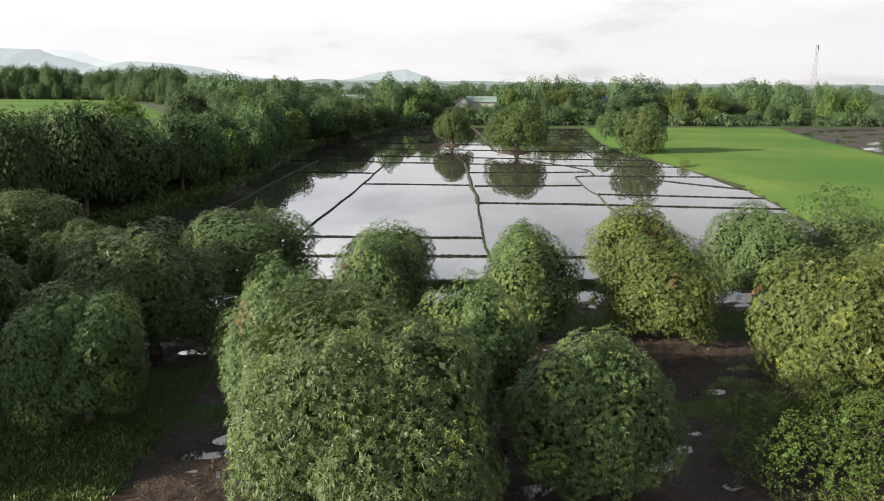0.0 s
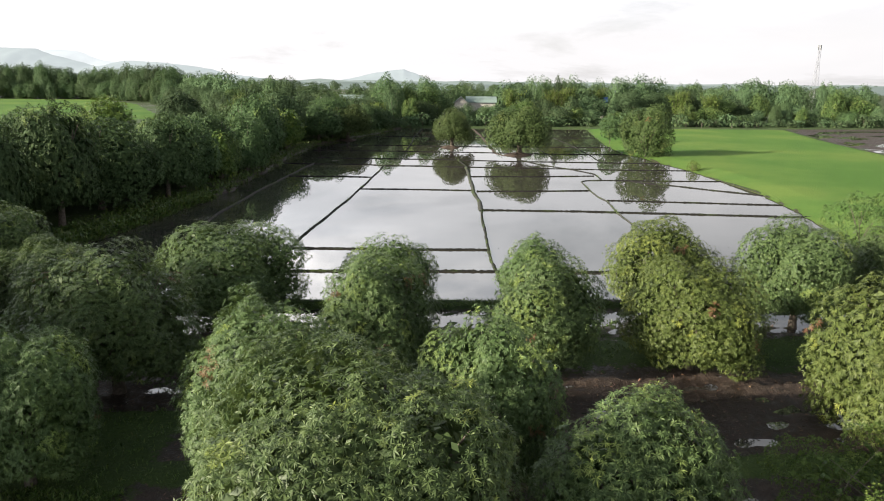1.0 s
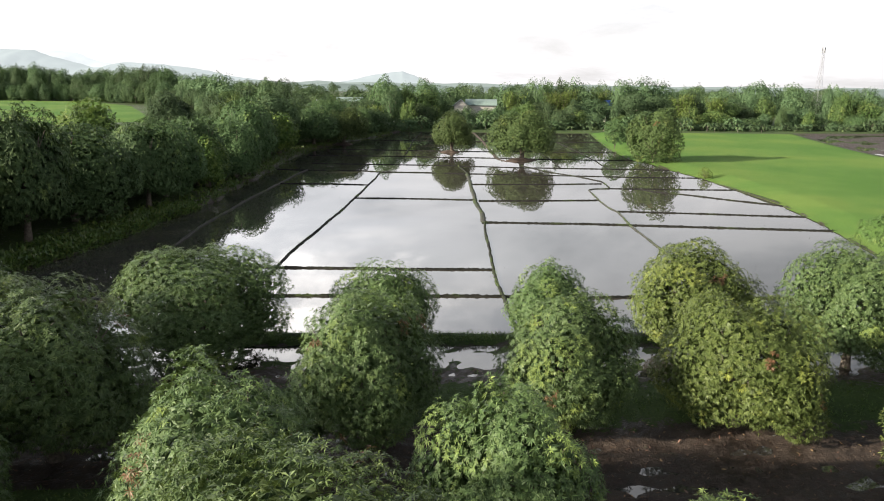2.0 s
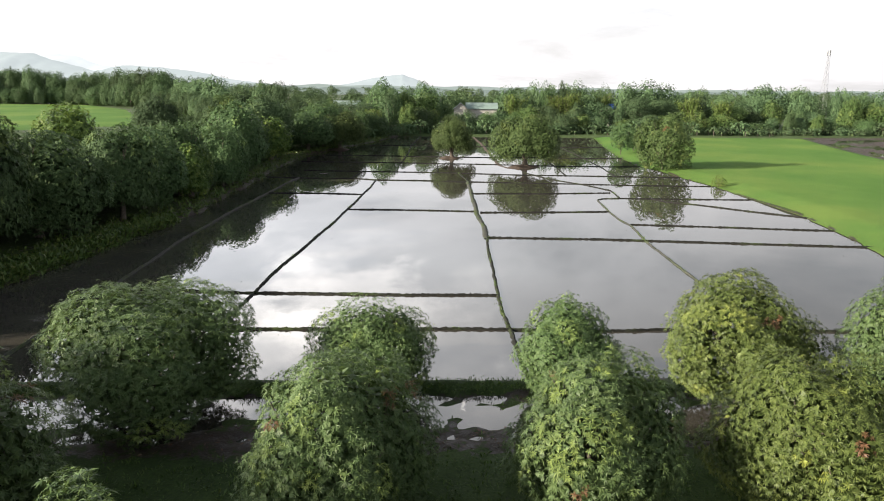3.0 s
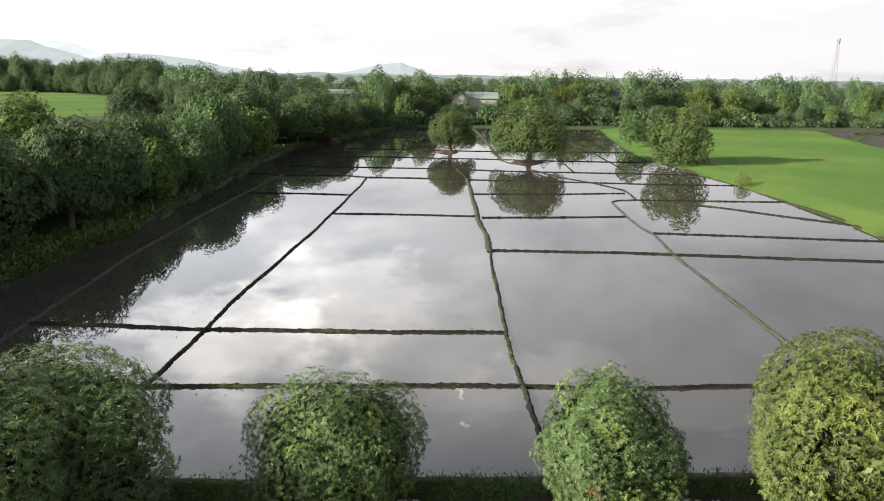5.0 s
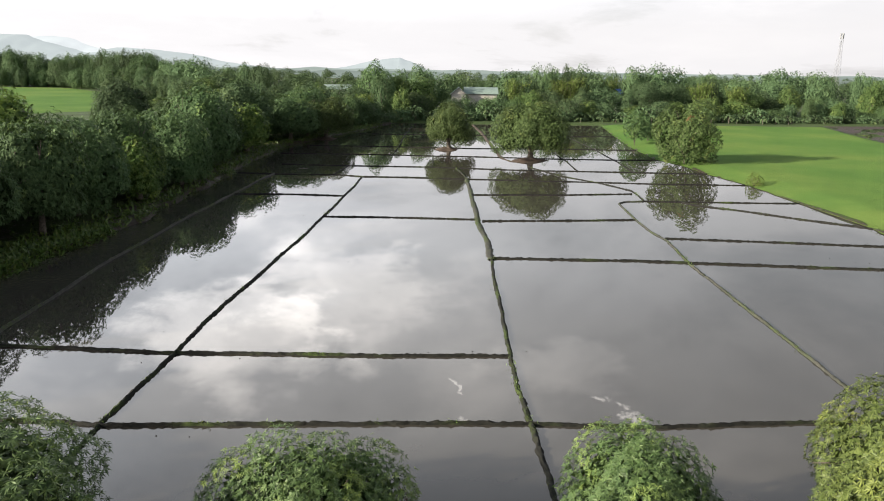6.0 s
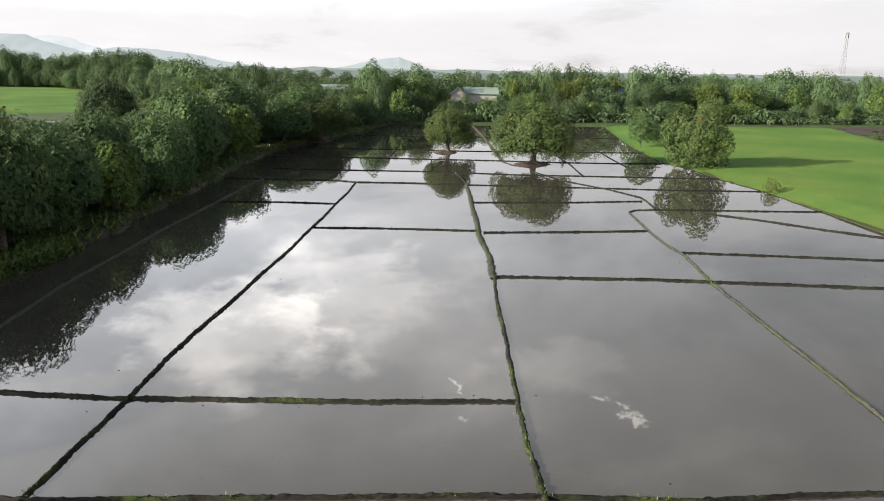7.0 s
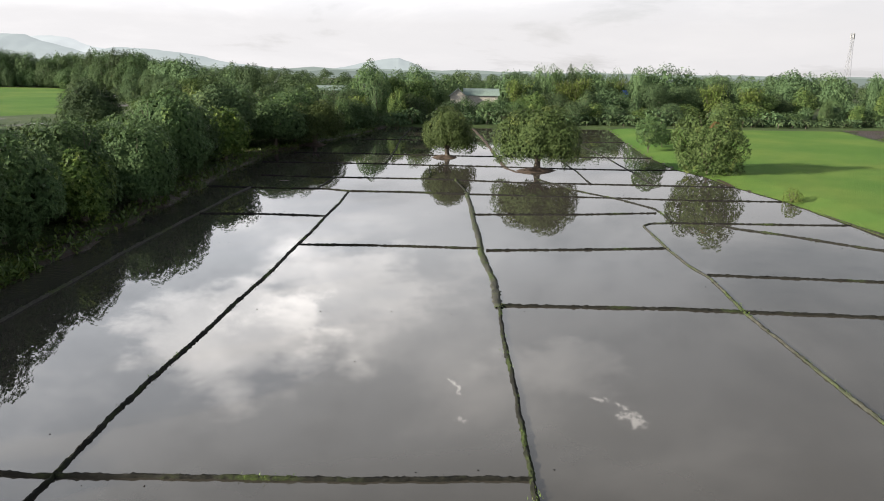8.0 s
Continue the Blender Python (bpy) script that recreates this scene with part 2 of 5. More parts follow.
def water_material():
    """Still, silt-laden paddy water."""
    m, nt, p = base_material("paddy_water", 0.02, 0.5)
    p.inputs["IOR"].default_value = 1.6
    big, mid = noise_node(nt, 0.045, 4), noise_node(nt, 0.5, 5, 0.6)
    nt.links.new(ramp_node(nt, mix_node(nt, 0.3, big, mid), [(0.35, (0.034, 0.031, 0.026)), (0.65, (0.050, 0.046, 0.039))]), p.inputs["Base Color"])
    nt.links.new(ramp_node(nt, big, [(0.45, (0.005, 0.005, 0.005)), (0.7, (0.03, 0.03, 0.03))]), p.inputs["Roughness"])
    calm = bump_node(nt, noise_node(nt, 0.7, 1), 0.02, 0.01)
    # wind ruffles the strip under the western trees in patches
    tc, sep = nt.nodes.new("ShaderNodeTexCoord"), nt.nodes.new("ShaderNodeSeparateXYZ")
    nt.links.new(tc.outputs["Object"], sep.inputs[0])
    strip = nt.nodes.new("ShaderNodeMapRange")
    strip.inputs["From Min"].default_value, strip.inputs["From Max"].default_value = -18.5, -21.0
    nt.links.new(sep.outputs["X"], strip.inputs["Value"])
    patchy = math_node(nt, "MULTIPLY", strip.outputs[0], ramp_node(nt, noise_node(nt, 0.16, 3), [(0.50, (0, 0, 0)), (0.60, (1, 1, 1))]))
    ruffle = nt.nodes.new("ShaderNodeBump")
    ruffle.inputs["Distance"].default_value = 0.10
    nt.links.new(math_node(nt, "MULTIPLY", patchy, 0.75), ruffle.inputs["Strength"])
    nt.links.new(noise_node(nt, 2.6, 3, 0.6), ruffle.inputs["Height"])
    nt.links.new(calm, ruffle.inputs["Normal"])
    nt.links.new(ruffle.outputs[0], p.inputs["Normal"])
    return m


def plain_material(name, col, rough=0.7, metal=0.0, vary=0.25, scale=3.0):
    m, nt, p = base_material(name, rough)
    p.inputs["Metallic"].default_value = metal
    f = noise_node(nt, scale, 6, 0.6)
    lo, hi = tuple(c * (1 - vary) for c in col), tuple(min(1, c * (1 + vary)) for c in col)
    nt.links.new(ramp_node(nt, f, [(0.3, lo), (0.7, hi)]), p.inputs["Base Color"])
    return m


BARK, MUD, EARTH, CROP, WATER = bark_material(), mud_material(), ground_material(), crop_material(), water_material()
DRY_MUD = mud_material("drying_bund_mud", 3.6)
ROOF_PALE = plain_material("weathered_pale_roofing", (0.16, 0.21, 0.19), 0.5)
ROOF_GREY = plain_material("grey_roofing", (0.30, 0.31, 0.31), 0.6)
PLASTER = plain_material("painted_plaster", (0.30, 0.285, 0.26), 0.8)
TARP = plain_material("blue_tarpaulin", (0.025, 0.08, 0.36), 0.45)
STEEL = plain_material("painted_mast_steel", (0.22, 0.225, 0.23), 0.6, 0.1)
DARK = plain_material("dark_opening", (0.03, 0.03, 0.035), 0.3)
SOIL = plain_material("bare_brown_soil", (0.060, 0.044, 0.034), 0.85, 0.0, 0.45, 2.5)
BAND = plain_material("red_mast_paint", (0.55, 0.30, 0.27), 0.5)


# far sheets glow by themselves; aerial haze is painted as their emission colour
def haze_glow_material(name, col):
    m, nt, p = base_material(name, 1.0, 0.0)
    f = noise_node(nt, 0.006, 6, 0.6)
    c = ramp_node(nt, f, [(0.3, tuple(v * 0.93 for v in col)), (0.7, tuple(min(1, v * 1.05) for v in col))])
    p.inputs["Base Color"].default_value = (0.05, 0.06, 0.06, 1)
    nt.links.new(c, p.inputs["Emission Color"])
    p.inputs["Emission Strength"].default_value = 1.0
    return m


# the farther the sheet, the paler its painted haze glow
HILL_NEAR, HILL_FAR = haze_glow_material("hillside_haze_glow", (0.53, 0.58, 0.59)), haze_glow_material("far_hillside_haze_glow", (0.77, 0.81, 0.83))
PLAIN_FAR, PLAIN_MID = haze_glow_material("distant_woodland_haze_glow", (0.31, 0.36, 0.33)), haze_glow_material("woodland_belt_haze_glow", (0.20, 0.24, 0.215))


# ---- mesh tools ----
def mesh_np(name, verts, tris, mat, smooth=False, **attrs):
    """A mesh from arrays of places and triangles, with float attributes on the points."""
    verts, tris = np.asarray(verts, np.float32), np.asarray(tris, np.int32)
    me = bpy.data.meshes.new(name)
    me.vertices.add(len(verts))
    me.vertices.foreach_set("co", verts.ravel())
    me.loops.add(tris.size)
    me.loops.foreach_set("vertex_index", tris.ravel())
    me.polygons.add(len(tris))
    me.polygons.foreach_set("loop_start", np.arange(0, tris.size, tris.shape[1], dtype=np.int32))
    me.materials.append(mat)
    for key, v in attrs.items():
        a = me.attributes.new(key, "FLOAT", "POINT")
        a.data.foreach_set("value", np.asarray(v, np.float32))
    me.update(calc_edges=True)
    if smooth:
        me.polygons.foreach_set("use_smooth", np.ones(len(tris), bool))
    return me


def part(name, bm, material, parent, label=""):
    """Links a bmesh, or a ready mesh, as one object under a thing or a part."""
    if isinstance(bm, bmesh.types.BMesh):
        me = bpy.data.meshes.new(name)
        bm.to_mesh(me)
        bm.free()
        me.materials.append(material)
    else:
        me = bm
    ob = new(name, me)
    ob.parent = parent
    return tagged(ob, label)


def join(pieces):
    """Several (verts, tris, ...) sets as one; further entries are per-point arrays."""
    off, vs, ts = 0, [], []
    rest = [[] for _ in pieces[0][2:]]
    for v, t, *more in pieces:
        vs.append(v); ts.append(np.asarray(t) + off); off += len(v)
        for r, x in zip(rest, more):
            r.append(x)
    return (np.concatenate(vs), np.concatenate(ts), *[np.concatenate(r) for r in rest])


def unit(v):
    return v / np.maximum(np.linalg.norm(v, axis=-1, keepdims=True), 1e-9)


def blades(base, way, length, width, droop, age, rng, face=(0, 0, 1.0), loose=0.35):
    """Leaf blades of two facets each, widest a little before the middle, the tip hanging."""
    k = len(base)
    side = unit(np.cross(way, rng.normal(size=(k, 3)) * loose + np.asarray(face)))
    l, w = length[:, None], width[:, None]
    mid = base + way * l * 0.45
    tip = base + way * l
    tip[:, 2] -= droop * length
    v = np.stack([base, mid - side * w * 0.5, mid + side * w * 0.5, tip], 1).reshape(-1, 3)
    i = np.arange(k)[:, None] * 4
    t = np.concatenate([i + np.array((0, 2, 1)), i + np.array((1, 2, 3))], 1).reshape(-1, 3)
    return v, t, np.repeat(age, 4)


def tube(points, radii, sides=7):
    pts = np.asarray(points, float)
    n = len(pts)
    way = unit(np.gradient(pts, axis=0))
    ref = np.where(np.abs(way[:, 2:3]) > 0.9, np.array((1.0, 0, 0)), np.array((0, 0, 1.0)))
    a = unit(np.cross(way, ref)); b = np.cross(way, a)
    ang = np.linspace(0, 2 * np.pi, sides, endpoint=False)
    ring = a[:, None] * np.cos(ang)[None, :, None] + b[:, None] * np.sin(ang)[None, :, None]
    v = (pts[:, None] + ring * np.asarray(radii)[:, None, None]).reshape(-1, 3)
    t = []
    for i in range(n - 1):
        for j in range(sides):
            p, q = i * sides + j, i * sides + (j + 1) % sides
            t += [(p, q, q + sides), (p, q + sides, p + sides)]
    return v, np.array(t)


# ---- trees ----
def spaced(rng, p, gap):
    """Thins a cloud of places so that no two lie closer than the gap."""
    free, kept = np.ones(len(p), bool), []
    for i in rng.permutation(len(p)):
        if free[i]:
            kept.append(i)
            free &= np.sum((p - p[i]) ** 2, axis=1) > gap * gap
    return np.array(kept)


def crown(seed, R, H, shoots, per, leaf, boughs=15, bough=(0.34, 0.52), tuft=(0.36, 0.62), skirt=0.10, flush=0.15, spread=(0.6, 1.5), wide=0.23, core=2000, low=-0.5, hang=0.3, open_=0.0, ragged=0.16, steep=2.0, gap=1.4, loose=0.35):
    """A crown in three orders: boughs set round a dome, tufts over the boughs, and on the tufts shoots with rosettes of hanging leaves."""
    rng = np.random.default_rng(seed)
    zc = H * (0.5 + skirt / 2)
    rz = H - zc
    i = np.arange(boughs) + 0.5
    z = 1 - (1 - low) * i / boughs
    phi = i * 2.39996 + rng.uniform(0, 6)
    r = (1 - np.abs(z) ** steep) ** (1 / steep)
    d = np.stack([r * np.cos(phi), r * np.sin(phi), z], 1) + rng.normal(size=(boughs, 3)) * ragged
    rad = rng.uniform(*bough, boughs) * R
    c = d * rng.uniform(0.45, 0.72, boughs)[:, None] * np.array((R, R, rz))
    squash = min(1.0, 1.15 * rz / R)
    # tufts over the outside of the boughs
    k = 900
    j = rng.choice(boughs, k, p=rad ** 2 / np.sum(rad ** 2))
    d = unit(rng.normal(size=(k, 3)) + unit(c[j]) * 0.6)
    q = c[j] + d * rad[j][:, None] * np.array((1, 1, squash))
    bad = np.zeros(k, bool)
    for b in range(boughs):
        bad |= (np.linalg.norm((q - c[b]) / np.array((1, 1, squash)), axis=1) < rad[b] * 0.9) & (j != b)
    q, out = q[~bad], d[~bad]
    mean = 0.5 * (tuft[0] + tuft[1])
    kept = spaced(rng, q, mean * gap)
    if open_:
        kept = kept[rng.random(len(kept)) > open_]
    q, out = q[kept], unit(out[kept] + np.array((0, 0, 0.25)))
    tr = rng.uniform(*tuft, len(q))
    # scale the whole to its width and height
    wide_xy = np.percentile(np.linalg.norm(q[:, :2], axis=1), 88) + mean * 0.6
    fit_xy = R / wide_xy
    q[:, :2] *= fit_xy
    top, bot = np.max(q[:, 2] + tr * 1.0), np.min(q[:, 2] - tr * 0.8)
    q[:, 2] = skirt * H + (q[:, 2] - bot) * (H - skirt * H) / (top - bot)
    young = (rng.random(len(q)) < flush) * rng.uniform(0.2, 0.6, len(q))
    # shoots on the tufts
    k = shoots * 3
    j = rng.choice(len(q), k, p=tr ** 2 / np.sum(tr ** 2))
    d = unit(rng.normal(size=(k, 3)) + out[j] * 1.0)
    p = q[j] + d * (tr[j] * rng.uniform(0.86, 1.08, k))[:, None]
    bad = p[:, 2] < skirt * H * 0.8
    for b in range(len(q)):
        bad |= (np.sum((p - q[b]) ** 2, axis=1) < (tr[b] * 0.72) ** 2) & (j != b)
    p, d, j = p[~bad][:shoots], d[~bad][:shoots], j[~bad][:shoots]
    n = len(p)
    axis = unit(d + np.array((0, 0, 0.45)))
    t1 = unit(np.cross(axis, rng.normal(size=(n, 3))))
    t2 = np.cross(axis, t1)
    P = np.repeat(p, per, 0)
    phi = np.tile(np.arange(per) * 2 * np.pi / per, n) + rng.uniform(0, 1.2, n * per)
    tilt = rng.uniform(*spread, n * per)
    way = np.repeat(axis, per, 0) * np.cos(tilt)[:, None] + (np.repeat(t1, per, 0) * np.cos(phi)[:, None] + np.repeat(t2, per, 0) * np.sin(phi)[:, None]) * np.sin(tilt)[:, None]
    way[:, 2] -= hang
    way = unit(way)
    L = rng.uniform(*leaf, n * per)
    a = np.clip(young[j] * rng.uniform(0.5, 1.2, n) + rng.normal(size=n) * 0.07 + (rng.random(n) < 0.025) * 0.5, 0, 1)
    sets = [blades(P, way, L, L * wide, rng.uniform(0.1, 0.55, n * per), np.repeat(a, per), rng, np.repeat(unit(d * 0.9 + np.array((0, 0, 0.45))), per, 0), loose)]
    if core:
        # older leaves inside, behind the tufts
        b = rng.integers(len(q), size=core)
        deep = rng.uniform(0.3, 1.0, core)[:, None]
        e = q[b] - unit(q[b] - np.array((0, 0, H * 0.5))) * deep * (tr[b] * 2.4)[:, None]
        e[:, 2] = np.maximum(e[:, 2], skirt * H + 0.2)
        w = unit(rng.normal(size=(core, 3)) * np.array((1, 1, 0.7)))
        Lc = rng.uniform(0.5, 1.0, core) * mean
        sets.append(blades(e - w * Lc[:, None] * 0.5, w, Lc, Lc * 0.6, rng.uniform(0, 0.3, core), np.zeros(core), rng))
    return join(sets)


def bumps(rng, d, count, low, sway):
    """Rounded swellings spread over directions d: how far each place stands out (0 to 1), which swelling it belongs to, and the way off its middle."""
    i = np.arange(count) + 0.5
    z = 1 - (1 - low) * i / count
    phi = i * 2.39996 + rng.uniform(0, 6)
    r = np.sqrt(np.maximum(1 - z * z, 0))
    gap = math.sqrt(2 * math.pi * (1 - low) / count)
    mid = unit(np.stack([r * np.cos(phi), r * np.sin(phi), z], 1) + rng.normal(size=(count, 3)) * gap * 0.3)
    strength = rng.uniform(1 - sway, 1, count)
    far = np.arccos(np.clip(d @ mid.T, -1, 1)) / (gap * rng.uniform(0.52, 0.86, count)[None])
    out = strength[None] * np.sqrt(np.maximum(1 - far ** 2, 0))
    k = np.argmax(out, 1)
    return out[np.arange(len(d)), k], k, (d - mid[k]) / gap


def dome(seed, R, H, gap, per, leaf, lobes=14, lobe=0.34, tufts=110, tuft=0.13, skirt=0.08, flush=0.10, spread=(0.85, 1.5), wide=0.21, hang=0.12, core=6000, power=2.25, waist=0.40, low=-0.8, holes=0.03, loose=0.3, sere=0.003):
    """A close crown: a domed body swelling into boughs and tufts, set with evenly spaced rosettes of leaves."""
    rng = np.random.default_rng(seed)
    n = int(60 + 3.0 * (R * R + R * H) * 3.2 / (gap * gap))
    z = rng.uniform(low, 1, n)
    a = rng.uniform(0, 2 * np.pi, n)
    r = np.sqrt(1 - z * z)
    d = np.stack([r * np.cos(a), r * np.sin(a), z], 1)
    big, kb, ob = bumps(rng, d, lobes, low, 0.75)
    small, ks, os_ = bumps(rng, d, tufts, low, 0.5)
    fine, kf, of = bumps(rng, d, tufts * 5, low, 0.8)
    round_ = (r ** power + np.abs(z) ** power) ** (-1 / power)
    uneven = 1 + 0.09 * np.sin(2 * a + rng.uniform(0, 6)) + 0.06 * np.sin(3 * a + 2 * z + rng.uniform(0, 6))
    s = round_ * uneven * (1 - lobe * 0.7 - tuft * 0.6 + lobe * big + tuft * small + tuft * 0.5 * fine)
    # hollows where an old bough has no leaves
    hollow = (rng.random(tufts) < holes)[ks]
    s = s * np.where(hollow, 0.80, 1.0)
    rz = np.where(z > 0, H * (1 - waist), H * (waist - skirt) / abs(low))
    p = d * s[:, None] * np.stack([np.full(n, R), np.full(n, R), rz], 1)
    wide_xy = np.percentile(np.linalg.norm(p[:, :2], axis=1), 96)
    p[:, :2] *= 1.05 * R / wide_xy
    top = np.percentile(p[:, 2], 99.8)
    p[:, 2] = np.where(p[:, 2] > 0, p[:, 2] * H * (1 - waist) / top, p[:, 2]) + H * waist
    kept = spaced(rng, p, gap)
    p, d, ks, kb, kf = p[kept], d[kept], ks[kept], kb[kept], kf[kept]
    out = unit(d * np.array((1 / R, 1 / R, 1 / (H * 0.55))) * R + 0.7 * ob[kept] + 0.9 * os_[kept] + 0.5 * of[kept])
    m = len(p)
    p = p + out * (rng.normal(size=m) * 0.09 * (gap / 0.16))[:, None]
    axis = unit(out + np.array((0, 0, 0.30)) + rng.normal(size=(m, 3)) * 0.22)
    t1 = unit(np.cross(axis, rng.normal(size=(m, 3))))
    t2 = np.cross(axis, t1)
    phi = np.tile(np.arange(per) * 2.39996, m) + np.repeat(rng.uniform(0, 6.28, m), per)
    tilt = np.tile(np.linspace(spread[1], spread[0], per), m) + rng.normal(size=m * per) * 0.12
    way = np.repeat(axis, per, 0) * np.cos(tilt)[:, None] + (np.repeat(t1, per, 0) * np.cos(phi)[:, None] + np.repeat(t2, per, 0) * np.sin(phi)[:, None]) * np.sin(tilt)[:, None]
    way[:, 2] -= hang
    way = unit(way)
    size = np.repeat(rng.uniform(0.8, 1.15, m), per)
    L = rng.uniform(*leaf, m * per) * size
    young_t = (rng.random(tufts) < flush) * rng.uniform(0.2, 0.6, tufts)
    young_f = (rng.random(tufts * 5) < flush * 0.4) * rng.uniform(0.2, 0.7, tufts * 5)
    age = np.clip(np.maximum(young_t[ks], young_f[kf]) * rng.uniform(0.6, 1.2, m) + rng.normal(size=m) * 0.06, 0, 1)
    age = np.where((rng.random(tufts * 5) < sere)[kf], -1.0, age)
    sets = [blades(np.repeat(p, per, 0), way, L, L * wide, rng.uniform(0.1, 0.45, m * per), np.repeat(age, per), rng, np.repeat(unit(axis + np.array((0, 0, 0.2))), per, 0), loose)]
    if core:
        b = rng.integers(m, size=core)
        e = (p[b] - np.array((0, 0, H * waist))) * rng.uniform(0.66, 0.88, core)[:, None] + np.array((0, 0, H * waist))
        w = unit(np.cross(out[b], rng.normal(size=(core, 3))) + rng.normal(size=(core, 3)) * 0.3)
        Lc = rng.uniform(1.3, 2.2, core) * gap * 1.3
        sets.append(blades(e - w * Lc[:, None] * 0.5, w, Lc, Lc * 0.58, rng.uniform(0, 0.3, core), np.zeros(core), rng, out[b], 0.3))
    return join(sets)


def limbs(seed, R, H, fork=0.22, radius=0.2, n=6):
    rng = np.random.default_rng(seed + 7)
    top = np.array((rng.normal() * 0.1, rng.normal() * 0.1, H * fork))
    sets = [tube([(0, 0, -0.2), (0, 0, 0.0), top * 0.5, top], [radius * 1.5, radius * 1.25, radius * 0.95, radius * 0.85], 9)]
    for i in range(n):
        a = i * 6.283 / n + rng.uniform(-0.4, 0.4)
        out = np.array((math.cos(a), math.sin(a), 0)) * R * rng.uniform(0.45, 0.7)
        end = out + np.array((0, 0, H * rng.uniform(0.55, 0.85)))
        mid = top * 0.55 + end * 0.45 + np.array((0, 0, H * 0.04)) + rng.normal(size=3) * 0.15
        sets.append(tube([top * 0.93, mid, end], [radius * 0.55, radius * 0.36, radius * 0.1], 6))
        for _ in range(2):
            b = mid + (end - mid) * rng.uniform(0.1, 0.6)
            sets.append(tube([b, b + unit(rng.normal(size=3) + np.array((0, 0, 0.6))) * R * 0.4], [radius * 0.22, radius * 0.06], 5))
    return join(sets)


def make_tree(name, label, category, group, trunk, leaves, leaf_mat):
    thing = new(name)
    part("trunk", mesh_np("trunk", *trunk, BARK, smooth=True), BARK, thing)
    v, t, age = leaves
    part("crown", mesh_np("crown", v, t, leaf_mat, age=age), leaf_mat, thing)
    return tagged(thing, label, category, group)


SPECIES = {}


def plant(kind, x, y, turn=0.0, R=1.0, H=1.0, z=None):
    """Sets one tree of a kind at its place, with its half width and height; the first is the built one, the others are copies."""
    z = height(x, y) if z is None else z
    ob, used, R0, H0 = SPECIES[kind]
    if used:
        ob = copy_thing(ob, Matrix.Identity(4))
    else:
        SPECIES[kind] = (ob, True, R0, H0)
    ob.matrix_basis = pose(x, y, z, 0, 0, turn) @ Matrix.Diagonal((R / R0, R / R0, H / H0, 1))
    return ob


def species(kind, ob, R0, H0):
    SPECIES[kind] = (ob, False, R0, H0)


# ---- the lie of the land ----
def left_edge(y):
    return np.interp(y, (40, 55, 66, 83, 97, 117, 133, 151, 175, 207), (-31, -29, -26, -23.2, -22.6, -21.9, -21.8, -20.4, -13, -3))


def right_edge(y):
    return np.interp(y, (40, 57, 66, 75, 88, 112, 120, 130, 137, 155, 177, 208), (33, 37, 39, 41.2, 43.2, 43.4, 42.3, 42.0, 40.6, 42.2, 45.6, 51))


def field_east(y):
    return np.interp(y, (50, 80, 129, 172, 215), (72, 79, 89, 99, 112))


NEAR_Y, FAR_Y = 44.0, 209.0


def waves(x, y, s, seed):
    """Cheap smooth unevenness between about -1 and 1."""
    a = np.sin(x * s + seed) * np.cos(y * s * 1.13 - seed * 2)
    b = np.sin(x * s * 2.3 - y * s * 1.7 + seed * 3) * 0.6
    c = np.sin(x * s * 4.1 + y * s * 5.3 + seed * 5) * np.cos(y * s * 3.7 - x * s * 2.9) * 0.45
    return (a + b + c) / 1.7


